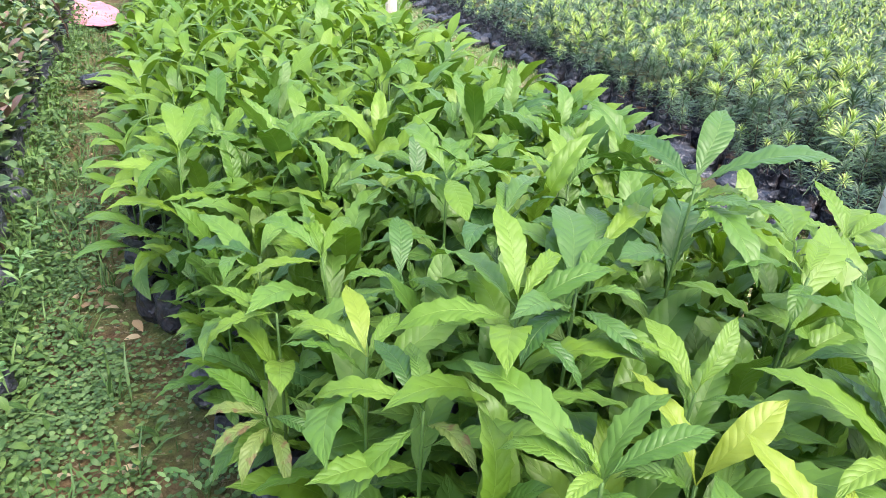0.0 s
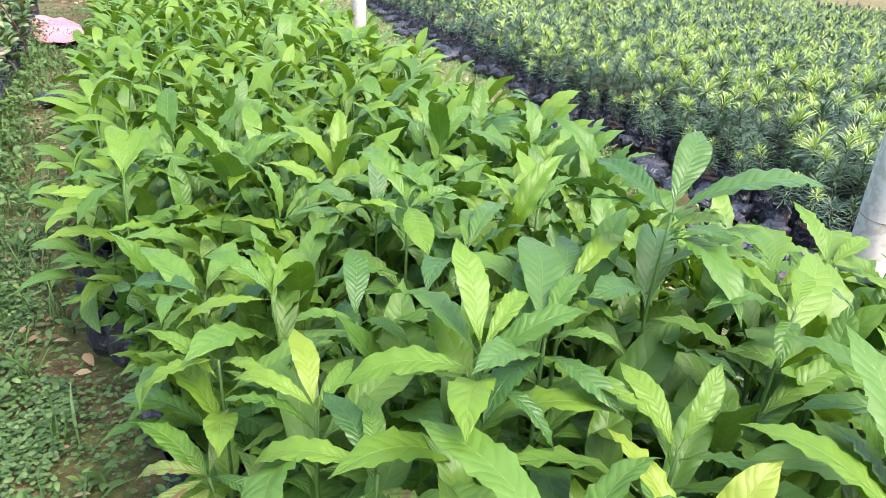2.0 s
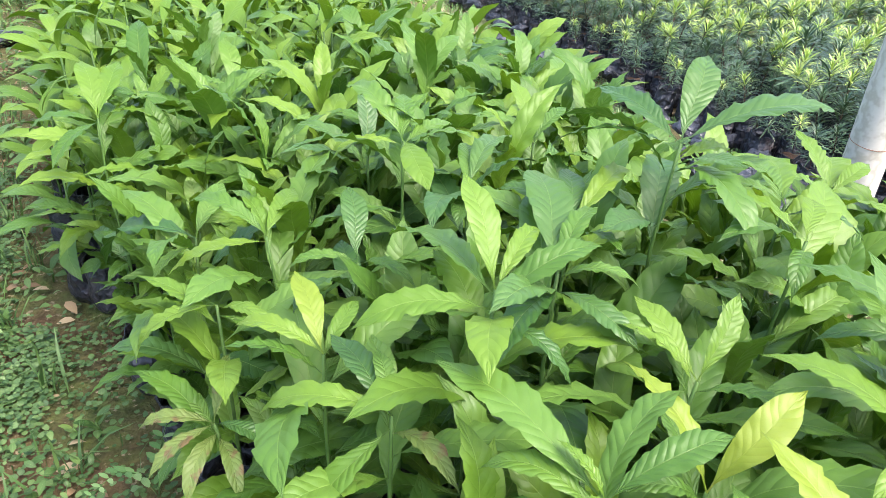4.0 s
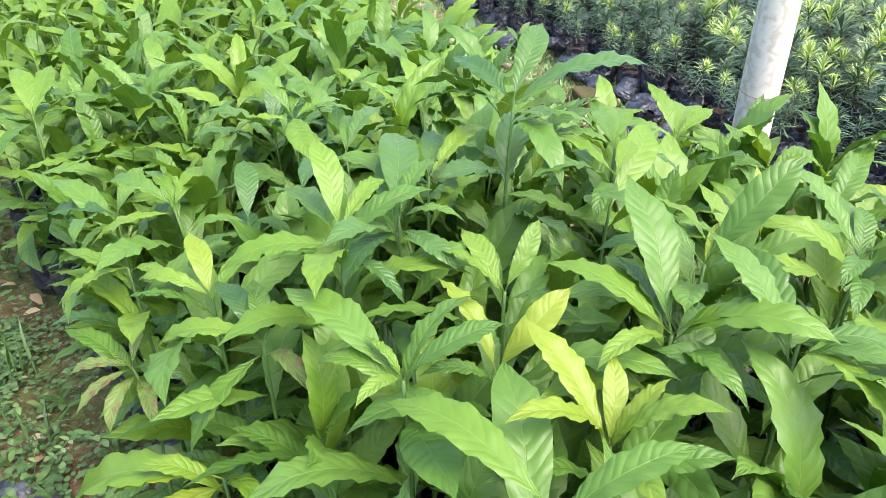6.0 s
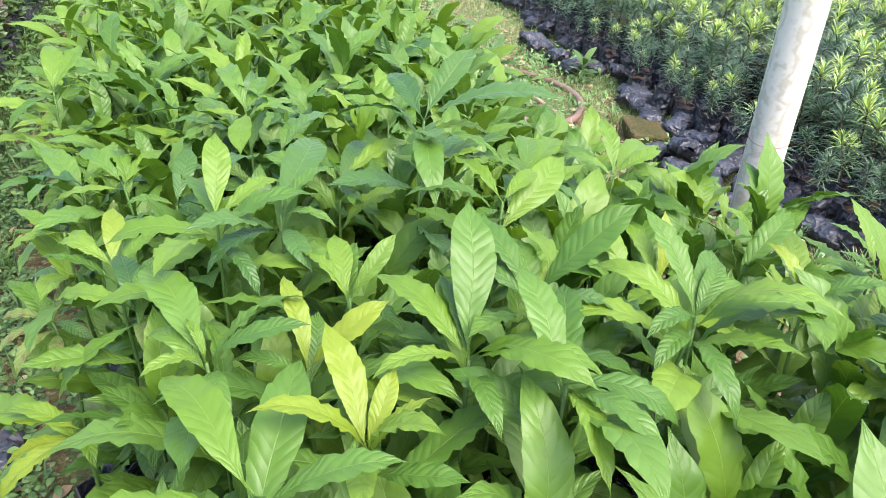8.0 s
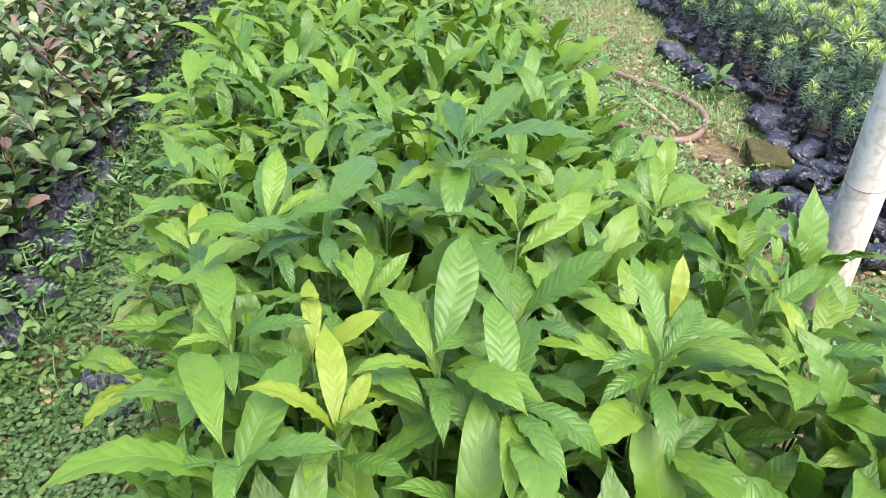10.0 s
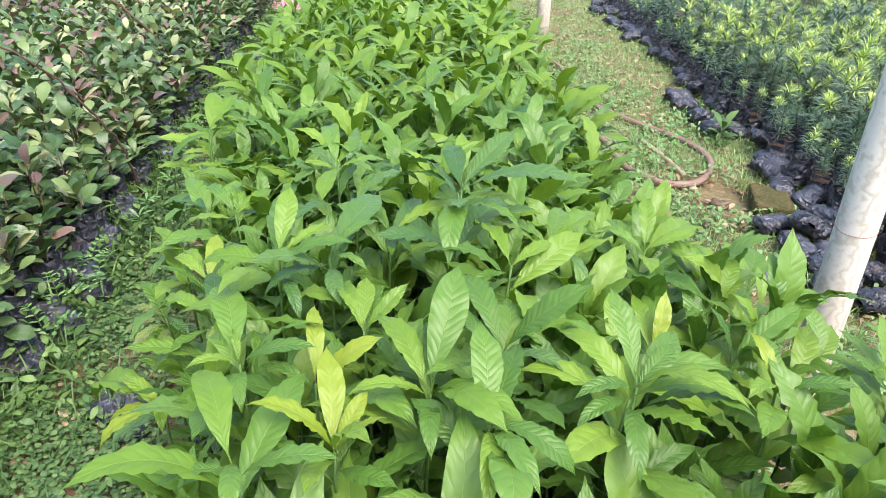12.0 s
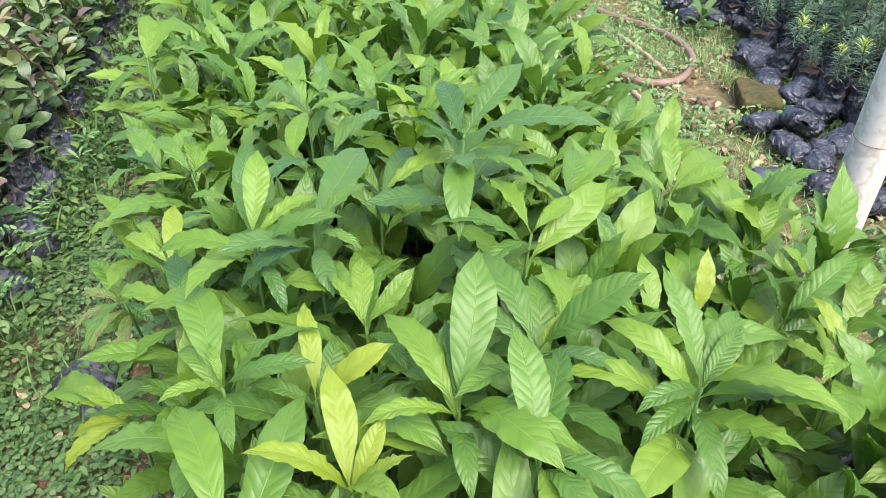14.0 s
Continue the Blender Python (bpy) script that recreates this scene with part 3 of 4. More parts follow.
hero(0.891, 0.548, 0.591, "lime", [(0.892, 0.638, 0.658, "lime", 2, 0, 0.0), (0.816, 0.590, 0.638, "green", 0, 0, 0.0), (0.867, 0.465, 0.595, "deep", 3, 0, 0.02)])
hero(0.952, 0.566, 0.592, "lime", [(0.973, 0.620, 0.676, "yellow", 6, 10, 0.0), (0.935, 0.664, 0.641, "lime", 2, 0, 0.0), (1.024, 0.520, 0.590, "green", 1, 0, 0.01)])
hero(1.069, 0.560, 0.582, "deep", [(1.028, 0.587, 0.671, "deep", 2, 0, 0.0), (1.184, 0.617, 0.655, "green", 0, 0, 0.0), (1.016, 0.482, 0.581, "green", 1, 0, 0.01), (1.110, 0.471, 0.575, "lime", 3, 0, 0.01)])
hero(1.091, 0.705, 0.595, "lime", [(1.204, 0.805, 0.589, "lime", 1, 0, 0.0), (1.141, 0.789, 0.646, "lime", 2, 0, 0.0), (1.071, 0.795, 0.662, "green", 6, 0, 0.0), (1.016, 0.725, 0.607, "green", 1, 0, 0.01)])
hero(1.166, 0.545, 0.530, "lime", [(1.224, 0.659, 0.599, "lime", 2, 0, 0.0), (1.121, 0.648, 0.583, "lime", 0, 0, 0.0), (1.248, 0.516, 0.560, "green", 1, 0, 0.0)])
hero(1.188, 0.372, 0.550, "lime", [(1.176, 0.459, 0.651, "lime", 2, 0, 0.0), (1.253, 0.416, 0.579, "lime", 1, 0, 0.0), (1.115, 0.373, 0.603, "green", 0, 0, 0.0)])
hero(1.216, 0.799, 0.530, "lime", [(1.329, 0.825, 0.553, "lime", 0, 0, 0.0), (1.214, 0.853, 0.594, "lime", 2, 0, 0.0), (1.174, 0.719, 0.557, "green", 1, 0, 0.0)])
hero(0.803, 0.712, 0.696, "lime", [(0.902, 0.854, 0.692, "lime", 6, 0, 0.0), (0.836, 0.829, 0.710, "green", 2, 0, 0.0), (0.726, 0.772, 0.698, "green", 1, 0, 0.0), (0.862, 0.639, 0.667, "deep", 1, 0, 0.02)])
hero(0.737, 0.617, 0.709, "lime", [(0.682, 0.759, 0.703, "lime", 4, 0, 0.0), (0.805, 0.682, 0.719, "lime", 2, 0, 0.0), (0.669, 0.558, 0.680, "green", 3, 0, 0.02)])
hero(0.219, 0.945, 0.619, "green", [(0.132, 1.035, 0.634, "green", 1, 0, 0.0), (0.096, 0.946, 0.579, "lime", 0, 0, 0.01), (0.272, 1.035, 0.638, "lime", 2, 0, 0.0)])
hero(0.135, 1.030, 0.584, "deep", [(-0.000, 1.166, 0.479, "deep", 1, 0, 0.0), (0.074, 0.997, 0.542, "lime", 0, 0, 0.01), (0.184, 1.125, 0.617, "green", 2, 0, 0.0)])
hero(0.148, 0.846, 0.595, "lime", [(0.057, 0.850, 0.543, "lime", 1, 0, 0.0), (0.087, 0.926, 0.561, "green", 0, 0, 0.0), (0.207, 0.780, 0.584, "lime", 3, 0, 0.01)])
hero(0.986, 0.798, 0.646, "lime", [(1.079, 0.824, 0.671, "lime", 2, 0, 0.0), (1.129, 0.947, 0.613, "lime", 0, 0, 0.0), (1.001, 0.906, 0.705, "lime", 6, 0, 0.0), (0.908, 0.859, 0.648, "green", 1, 0, 0.01)])
hero(0.543, 0.762, 0.680, "lime", [(0.664, 0.831, 0.705, "lime", 4, 0, 0.0), (0.487, 0.864, 0.682, "green", 1, 0, 0.0), (0.591, 0.866, 0.703, "deep", 2, 0, 0.0)])
hero(0.415, 1.001, 0.706, "green", [(0.373, 1.160, 0.727, "green", 1, 0, 0.0), (0.407, 0.870, 0.690, "lime", 2, 0, 0.0), (0.450, 1.110, 0.734, "green", 6, 0, 0.0), (0.508, 1.050, 0.699, "green", 0, 0, 0.01), (0.321, 1.021, 0.676, "lime", 1, 0, 0.01)])
hero(0.465, 0.891, 0.681, "deep", [(0.579, 1.010, 0.674, "deep", 1, 0, 0.0), (0.423, 0.816, 0.662, "deep", 0, 0, 0.02), (0.501, 0.986, 0.700, "green", 2, 0, 0.0)])
hero(0.310, 0.840, 0.627, "deep", [(0.328, 0.951, 0.672, "deep", 2, 0, 0.0), (0.232, 0.858, 0.620, "green", 1, 0, 0.0), (0.358, 0.766, 0.624, "green", 3, 0, 0.01)])
hero(0.001, 1.458, 0.614, "lime", [(-0.022, 1.604, 0.676, "lime", 2, 0, 0.0), (0.043, 1.603, 0.673, "lime", 6, 0, 0.0), (-0.124, 1.500, 0.569, "green", 1, 0, 0.01), (-0.072, 1.360, 0.562, "green", 0, 0, 0.01), (0.114, 1.428, 0.594, "lime", 1, 0, 0.0)])
hero(0.243, 1.505, 0.625, "lime", [(0.237, 1.617, 0.704, "lime", 2, 0, 0.0), (0.149, 1.525, 0.640, "green", 1, 0, 0.0), (0.325, 1.563, 0.654, "green", 0, 0, 0.0)])
hero(0.664, 1.090, 0.644, "lime", [(0.661, 1.188, 0.721, "lime", 2, 0, 0.0), (0.569, 1.140, 0.673, "green", 1, 0, 0.0), (0.747, 1.140, 0.678, "green", 0, 0, 0.0)])
hero(0.853, 1.662, 0.559, "lime", [(0.870, 1.764, 0.622, "lime", 2, 0, 0.0), (0.945, 1.720, 0.588, "green", 1, 0, 0.0), (0.777, 1.703, 0.593, "green", 0, 0, 0.0)])
hero(1.259, 0.656, 0.496, "lime", [(1.322, 0.753, 0.533, "lime", 2, 0, 0.0), (1.363, 0.639, 0.508, "green", 1, 0, 0.0), (1.226, 0.577, 0.532, "green", 0, 0, 0.0), (1.276, 0.758, 0.577, "green", 2, 0, 0.0)])
hero(1.275, 0.509, 0.497, "green", [(1.339, 0.569, 0.544, "lime", 2, 0, 0.0), (1.370, 0.473, 0.509, "green", 1, 0, 0.0), (1.242, 0.430, 0.533, "green", 0, 0, 0.0)])
hero(1.247, 0.932, 0.484, "green", [(1.330, 1.001, 0.522, "green", 1, 0, 0.0), (1.217, 1.032, 0.555, "lime", 2, 0, 0.0), (1.315, 0.868, 0.487, "green", 3, 0, 0.0)])
hero(0.872, 0.372, 0.690, "lime", [(0.849, 0.475, 0.767, "green", 6, 0, 0.0), (0.965, 0.285, 0.735, "lime", 3, 0, 0.0), (0.79, 0.33, 0.70, "green", 1, 0, 0.01), (0.93, 0.43, 0.71, "green", 0, 0, 0.01)])
hero(1.085, 0.455, 0.620, "lime", [(1.061, 0.522, 0.672, "yellow", 1, 0, 0.0), (1.17, 0.42, 0.66, "green", 0, 0, 0.0), (1.09, 0.54, 0.66, "green", 2, 0, 0.0), (1.02, 0.40, 0.65, "lime", 3, 0, 0.01)])
hero(1.290, 0.520, 0.560, "lime", [(1.285, 0.600, 0.660, "lime", 2, 0, 0.0), (1.38, 0.50, 0.60, "lime", 1, 0, 0.0), (1.22, 0.56, 0.62, "green", 0, 0, 0.0), (1.33, 0.42, 0.58, "green", 3, 0, 0.01)])
hero(1.395, 0.640, 0.520, "green", [(1.40, 0.74, 0.60, "lime", 2, 0, 0.0), (1.49, 0.62, 0.56, "lime", 1, 0, 0.0), (1.33, 0.70, 0.58, "green", 0, 0, 0.0)])


def near_plants():
    """Filling plants between the ones set above."""
    spots = []
    for j in range(25):
        y = -0.42 + 0.092 * j
        x = bed_left(y) + 0.06 + (j % 2) * 0.045
        while x < bed_right(y) - 0.05:
            px, py = x + rng.normal(0, 0.014), y + rng.normal(0, 0.014)
            if all((px - a) ** 2 + (py - b) ** 2 > 0.062 ** 2 for a, b in TAKEN):
                spots.append((px, py))
            x += 0.098
    return spots


TONES = ["green"] * 9 + ["deep"] * 3 + ["lime"] * 7


def top_of_bed(x, y):
    """Height of the growing tips: lower at the edges of the bed."""
    left, right = max(0.0, x - bed_left(y)), max(0.0, bed_right(y) - x)
    return 0.565 - 0.06 * max(0.0, 1 - left / 0.25) - 0.15 * max(0.0, 1 - left / 0.15) - float(np.interp(y, [1.4, 2.0], [0.16, 0.10])) * max(0.0, 1 - right / 0.32) * min(1.0, max(0.0, (y - 0.55) / 0.4))


for px, py in near_plants():
    apex = top_of_bed(px, py) * rng.uniform(0.88, 1.10) - (0.05 if 0.15 < px < 1.1 and 0.1 < py < 1.0 else 0.0)
    lead = TONES[rng.integers(len(TONES))] if px < 0.75 or py > 1.5 else ("lime", "green", "green")[int(rng.integers(3))]
    outer = px < bed_left(py) + 0.2
    tones = ["lime", "green", "green", "old" if py < 1.0 else "lime"] if outer else [lead, lead, "green"]
    leaves = random_leaves(apex, int(rng.integers(12, 16)) + 5 * outer, tones, 0.46 if outer else 0.34, 12 if py > 1.1 else 0)
    if outer:
        leaves = [(h, az, el, length * 0.85, "green" if c == "deep" or c == "old" and h > 0.3 else c, bl, roll) for h, az, el, length, c, bl, roll in leaves]
    seedling(px, py, apex, leaves, lead)


def far_plants():
    """The bed beyond, leaf by leaf in one mesh for each tone."""
    light = [leaf_shape(w, d, 0.25, 0.02, 9, 5, 40 + k) for k, (w, d) in enumerate([(0.25, 60), (0.22, 95), (0.27, 40), (0.24, 115)])]
    heaps, stems, bags = {t: [] for t in ("green", "deep", "lime")}, [], []
    y = -0.42 + 0.092 * 25
    row = 0
    while y < 9.6:
        x = bed_left(y) + 0.06 + (row % 2) * 0.05
        while x < bed_right(y) - 0.05:
            px, py = x + rng.normal(0, 0.018), y + rng.normal(0, 0.018)
            apex = top_of_bed(px, py) * rng.uniform(0.86, 1.12)
            lead = TONES[rng.integers(len(TONES))]
            for h, az, el, length, tone, blade, roll in random_leaves(apex, 10, [lead, lead, "green"], 0.34, 36):
                # Tones mostly go one step lighter: painted sheen of leaves seen at a slant.
                heaps[{"deep": "green", "green": "lime"}.get(tone, tone) if rng.random() < 0.95 else tone].append(moved(light[blade % 4], aim((px, py, h), az, el, length, roll)))
            stems.append(tube_shape([(px, py, 0.1), (px, py, apex)], 0.003, 4))
            if x < bed_left(y) + 0.2 or x > bed_right(y) - 0.2:
                bags.append(moved(BAGS[rng.integers(4)], pose(px, py, 0, 0, 0, rng.uniform(0, 360))))
            x += 0.105
        y += 0.105
        row += 1
    root = thing("seedling_rows", pose(0, 0, 0), "further rows of green broad-leaved seedlings in bags", "seedlings", kind="stuff")
    for tone in heaps:
        tagged(part("foliage", join(heaps[tone]), LEAF[tone], root), kind="stuff")
    tagged(part("stems", join(stems), STEM, root), kind="stuff")
    tagged(part("polybags", join(bags), BAG, root, smooth=False), kind="stuff")


far_plants()


# ---- narrow-leaved seedlings in the bed beyond the path ----
def needle_tuft(seed, count, stalk, size, new_growth, fine=(5, 3, 0.115)):
    """Narrow leaves spiralling round a stem; new growth: the tuft at its tip."""
    r = np.random.default_rng(seed)
    out = []
    for k in range(count):
        f = k / count
        az = 137.5 * k + r.normal(0, 10)
        el = (8 + 54 * f if new_growth else -8 + 32 * f) + r.normal(0, 13)
        length = size * (r.uniform(0.8, 1.15)) * (1 - 0.35 * f if new_growth else 1)
        h = stalk[0] + (stalk[1] - stalk[0]) * f
        blade = leaf_shape(fine[2], r.uniform(10, 70), 0.15, 0.0, fine[0], fine[1], k, (0.6, 0.6), stalk=0.02)
        out.append(moved(blade, aim((0, 0, h), az, el, length, r.normal(0, 10))))
    return join(out)


YEW_A = [needle_tuft(100 + k, 62, (0.045 + 0.02 * (k % 2), 0.155 + 0.014 * k), 0.088, False, (5, 3, 0.076)) for k in range(5)]
YEW_B = [needle_tuft(200 + k, 40, (0.135 + 0.014 * k, 0.178 + 0.014 * k), 0.072, True, (5, 3, 0.085)) for k in range(5)]
YEW_A_MESH = [mesh("foliage", s, YEW_OLD) for s in YEW_A]
YEW_B_MESH = [mesh("new_growth", s, YEW_NEW) for s in YEW_B]
YEW_DARK_TOP = [mesh("new_growth", s, YEW_OLD) for s in YEW_B]
YEW_STEM = [mesh("stem", tube_shape([(0, 0, 0), (0.003, 0, 0.08), (0, 0.002, 0.16 + 0.012 * k)], 0.0025, 5), BARK) for k in range(5)]
YEW_BAGS = [bag_shape(0.046, 0.115 + 0.01 * k, 20 + k, 14, 8, True, 0.006) for k in range(4)]
YEW_BAG_MESH = [mesh("polybag", b, BAG, False) for b in YEW_BAGS]
YEW_SOIL = mesh("soil", disc_shape(0.041, 0.104, 3), POT_SOIL)


def yew_bed():
    midA = [needle_tuft(300 + k, 40, (0.06, 0.165), 0.090, False, (4, 2, 0.10)) for k in range(4)]
    midB = [needle_tuft(400 + k, 30, (0.14, 0.185), 0.074, True, (4, 2, 0.105)) for k in range(4)]
    farA = [needle_tuft(500 + k, 18, (0.08, 0.16), 0.092, False, (3, 2, 0.18)) for k in range(4)]
    farB = [needle_tuft(600 + k, 14, (0.145, 0.185), 0.078, True, (3, 2, 0.16)) for k in range(4)]
    old, fresh, bags = [], [], []
    y, row = 0.75, 0
    while y < 12.5:
        x = yew_edge(y) + 0.05 + (row % 2) * 0.05
        k = 0
        while x < 8.3:
            px, py = x + rng.normal(0, 0.016), y + rng.normal(0, 0.016)
            i = int(rng.integers(5))
            bright = rng.random() < (0.35 if k < 3 else 0.62 if px > 4.0 or py > 5.0 else 0.78)
            small = (0.58, 0.75, 0.9, 1.0)[min(k, 3)] * rng.uniform(0.74, 1.26)
            lean = pose(0, 0, 0.12, rng.normal(0, 8), rng.normal(0, 8), rng.uniform(0, 360)) @ Matrix.Scale(small, 4)
            if 1.4 < y < 3.9 and k < 8:
                root = thing("narrow_leaved_seedling", pose(px, py, 0), "narrow-leaved dark green seedling in a black polybag", "seedling", "seedlings in the bed beyond the path")
                piece("polybag", YEW_BAG_MESH[i % 4], root, pose(0, 0, 0, 0, 0, rng.uniform(0, 360)), "black polythene bag")
                piece("soil", YEW_SOIL, root)
                piece("stem", YEW_STEM[i], root, lean)
                tagged(piece("foliage", YEW_A_MESH[i], root, lean), kind="stuff")
                tagged(piece("new_growth", (YEW_B_MESH if bright else YEW_DARK_TOP)[i], root, lean, "yellow-green young tuft" if bright else ""), kind="stuff")
            else:
                far = py > 5.5 or px > 4.6
                up = Matrix.Translation((px, py, 0)) @ lean
                old.append(moved((farA if far else midA)[i % 4], up))
                (fresh if bright else old).append(moved((farB if far else midB)[i % 4], up))
                if k < 4 or y < 1.4:
                    bags.append(moved(YEW_BAGS[i % 4], pose(px, py, 0, 0, 0, rng.uniform(0, 360))))
            x += 0.108 if x < 4.6 else 0.122
            k += 1
        y += 0.108 if y < 5.5 else 0.122
        row += 1
    root = thing("narrow_leaved_rows", pose(0, 0, 0), "further rows of narrow-leaved seedlings in black bags", "seedlings", kind="stuff")
    tagged(part("foliage", join(old), YEW_OLD, root), kind="stuff")
    tagged(part("new_growth", join(fresh), YEW_NEW, root), kind="stuff")
    tagged(part("polybags", join(bags), BAG, root, smooth=False), kind="stuff")


yew_bed()


# ---- round-leaved shrubs in the bed on the other side ----
ROUND = [leaf_shape(w, d, 0.3, 0.016, 8, 5, 60 + k, (0.75, 0.65), stalk=0.1) for k, (w, d) in enumerate([(0.56, 45), (0.52, 85), (0.60, 65), (0.48, 30)])]
ROUND_FAR = [leaf_shape(w, d, 0.3, 0.01, 5, 3, 60 + k, (0.75, 0.65), stalk=0.1) for k, (w, d) in enumerate([(0.56, 40), (0.52, 80), (0.60, 60), (0.48, 30)])]
ROUND_MESH = {t: [mesh("leaf", b, SHRUB[t]) for b in ROUND] for t in SHRUB}


def shrub_leaves(top, n):
    out, az = [], rng.uniform(0, 360)
    for k in range(n):
        f = k / max(1, n - 1)
        az += 137.5 + rng.normal(0, 25)
        reach = rng.uniform(0.0, 0.045) * (1 - 0.5 * f)
        p = (reach * math.cos(radians(az)), reach * math.sin(radians(az)), 0.12 + (top - 0.12) * (0.08 + 0.92 * f))
        t = rng.random()
        tone = ("cream" if t < 0.20 else "purple" if t < 0.36 else "green") if f > 0.6 else "green"
        out.append((p, az, rng.normal(12 + 22 * f, 16), rng.uniform(0.055, 0.095), tone, int(rng.integers(4)), rng.normal(0, 18)))
    return out


def shrub_bed():
    heaps, stems, bags = {t: [] for t in SHRUB}, [], []
    y, row = 0.75, 0
    while y < 8.6:
        x, k = shrub_edge(y) - 0.05 - (row % 2) * 0.05, 0
        while x > -3.2:
            px, py = x + rng.normal(0, 0.018), y + rng.normal(0, 0.018)
            top = rng.uniform(0.25, 0.34) + 0.03 * min(k, 3) - (0.07 if k == 0 else 0.0)
            if 1.0 < y < 2.1 and k < 6:
                root = thing("round_leaved_shrub", pose(px, py, 0), "young round-leaved shrub with cream and purplish tips in polybag", "shrub", "shrubs in the bed by the mossy path")
                piece("polybag", BAG_MESH[int(rng.integers(4))], root, pose(0, 0, 0, 0, 0, rng.uniform(0, 360)), "black polythene bag")
                part("stem", tube_shape(spline([(0, 0, 0.1), (0.008, 0, 0.2), (0, 0.005, top - 0.02)], 6), 0.0022, 5), BARK, root)
                for p, az, el, length, tone, blade, roll in shrub_leaves(top, 15):
                    piece("leaf", ROUND_MESH[tone][blade], root, aim(p, az, el, length, roll))
            else:
                for p, az, el, length, tone, blade, roll in shrub_leaves(top, 17):
                    heaps[tone].append(moved((ROUND_FAR if y > 2.6 or k > 7 else ROUND)[blade], Matrix.Translation((px, py, 0)) @ aim(p, az, el, length, roll)))
                stems.append(tube_shape([(px, py, 0.05), (px, py, top - 0.03)], 0.002, 4))
                if k < 3:
                    bags.append(moved(BAGS[int(rng.integers(4))], pose(px, py, 0, 0, 0, rng.uniform(0, 360))))
            x -= 0.11
            k += 1
        y += 0.105
        row += 1
    root = thing("round_leaved_rows", pose(0, 0, 0), "further rows of round-leaved shrubs in black bags", "shrubs", kind="stuff")
    for t in heaps:
        tagged(part("foliage", join(heaps[t]), SHRUB[t], root), kind="stuff")
    tagged(part("stems", join(stems), BARK, root), kind="stuff")
    tagged(part("polybags", join(bags), BAG, root, smooth=False), kind="stuff")


shrub_bed()


# ---- posts ----
def post(x, y, radius, height, label):
    root = thing("post", pose(x, y, 0, 0, 0, 30), label, "post", "posts along the path")
    z = np.linspace(-0.05, height, 30)
    part("pipe", tube_shape([(0.0, 0.0, h) for h in z], radius, 28), POST, root)
    return root


near_post = post(1.597, 1.208, 0.046, 2.6, "weathered white pipe post with a rusty tie line")
part("tie_wire", tube_shape([(0.0465 * math.cos(a), 0.0465 * math.sin(a), 0.51 + 0.008 * math.sin(a + 1)) for a in np.linspace(0, 6.3, 40)], 0.0008, 5), WIRE, near_post, "rusty wire round the post")
post(1.37, 5.97, 0.058, 2.6, "weathered white pipe post standing in the grass")


def beside(rows):
    """Random spots on the mossy path, thinner with distance."""
    spots = [(rng.uniform(shrub_edge(y) + 0.02, bed_left(y) + 0.10), y) for y in rows]
    return [(x, y) for x, y in spots if x < bed_left(y) - 0.13 + 0.1 * noise.noise((x * 4, y * 4, 2)) or rng.random() < 0.25]


# ---- what lies on the paths ----
def garden_hose():
    line = spline([(0.95, 5.9, 0.02), (1.22, 5.3, 0.02), (1.38, 4.70, 0.02), (1.42, 4.2, 0.02), (1.455, 3.84, 0.022), (1.56, 3.63, 0.022), (1.68, 3.43, 0.022), (1.81, 3.25, 0.022), (1.885, 3.04, 0.022), (1.865, 2.84, 0.022), (1.777, 2.68, 0.022), (1.676, 2.612, 0.022), (1.555, 2.64, 0.022), (1.45, 2.82, 0.02), (1.41, 3.19, 0.02), (1.25, 3.5, 0.02)], 130)
    solid("garden_hose", tube_shape(line, 0.0155, 14), HOSE, "thick brown rubber hose looped on the grassy path", "hose")


garden_hose()


def cane(a, b, radius):
    line = spline([a, ((a[0] + b[0]) / 2 + 0.01, (a[1] + b[1]) / 2, (a[2] + b[2]) / 2), b], 16)
    solid("cane", tube_shape(line, radius * (1 + 0.12 * np.sin(np.arange(16) * 2.1)), 8), CANE, "dry tan cane lying on the ground", "cane", "canes on the path")


cane((1.61, 3.22, 0.02), (1.71, 2.74, 0.016), 0.011)
cane((1.50, 2.52, 0.03), (1.53, 2.30, 0.014), 0.010)
cane((1.50, 1.98, 0.02), (1.545, 1.80, 0.012), 0.009)


def lump(radius, seed, flat=0.6, n=14, rows=9, rough=0.14):
    """An uneven lump."""
    r = np.random.default_rng(seed)
    th, a = np.linspace(0.02, math.pi - 0.02, rows), np.linspace(0, 2 * math.pi, n, endpoint=False)
    R = radius * (1 + r.normal(0, rough, (rows, n)))
    V = np.stack([R * np.sin(th)[:, None] * np.cos(a), R * np.sin(th)[:, None] * np.sin(a), flat * R * np.cos(th)[:, None]], -1)
    return V.reshape(-1, 3), grid_faces(rows, n, True)[:, ::-1], np.zeros((rows * n, 2))


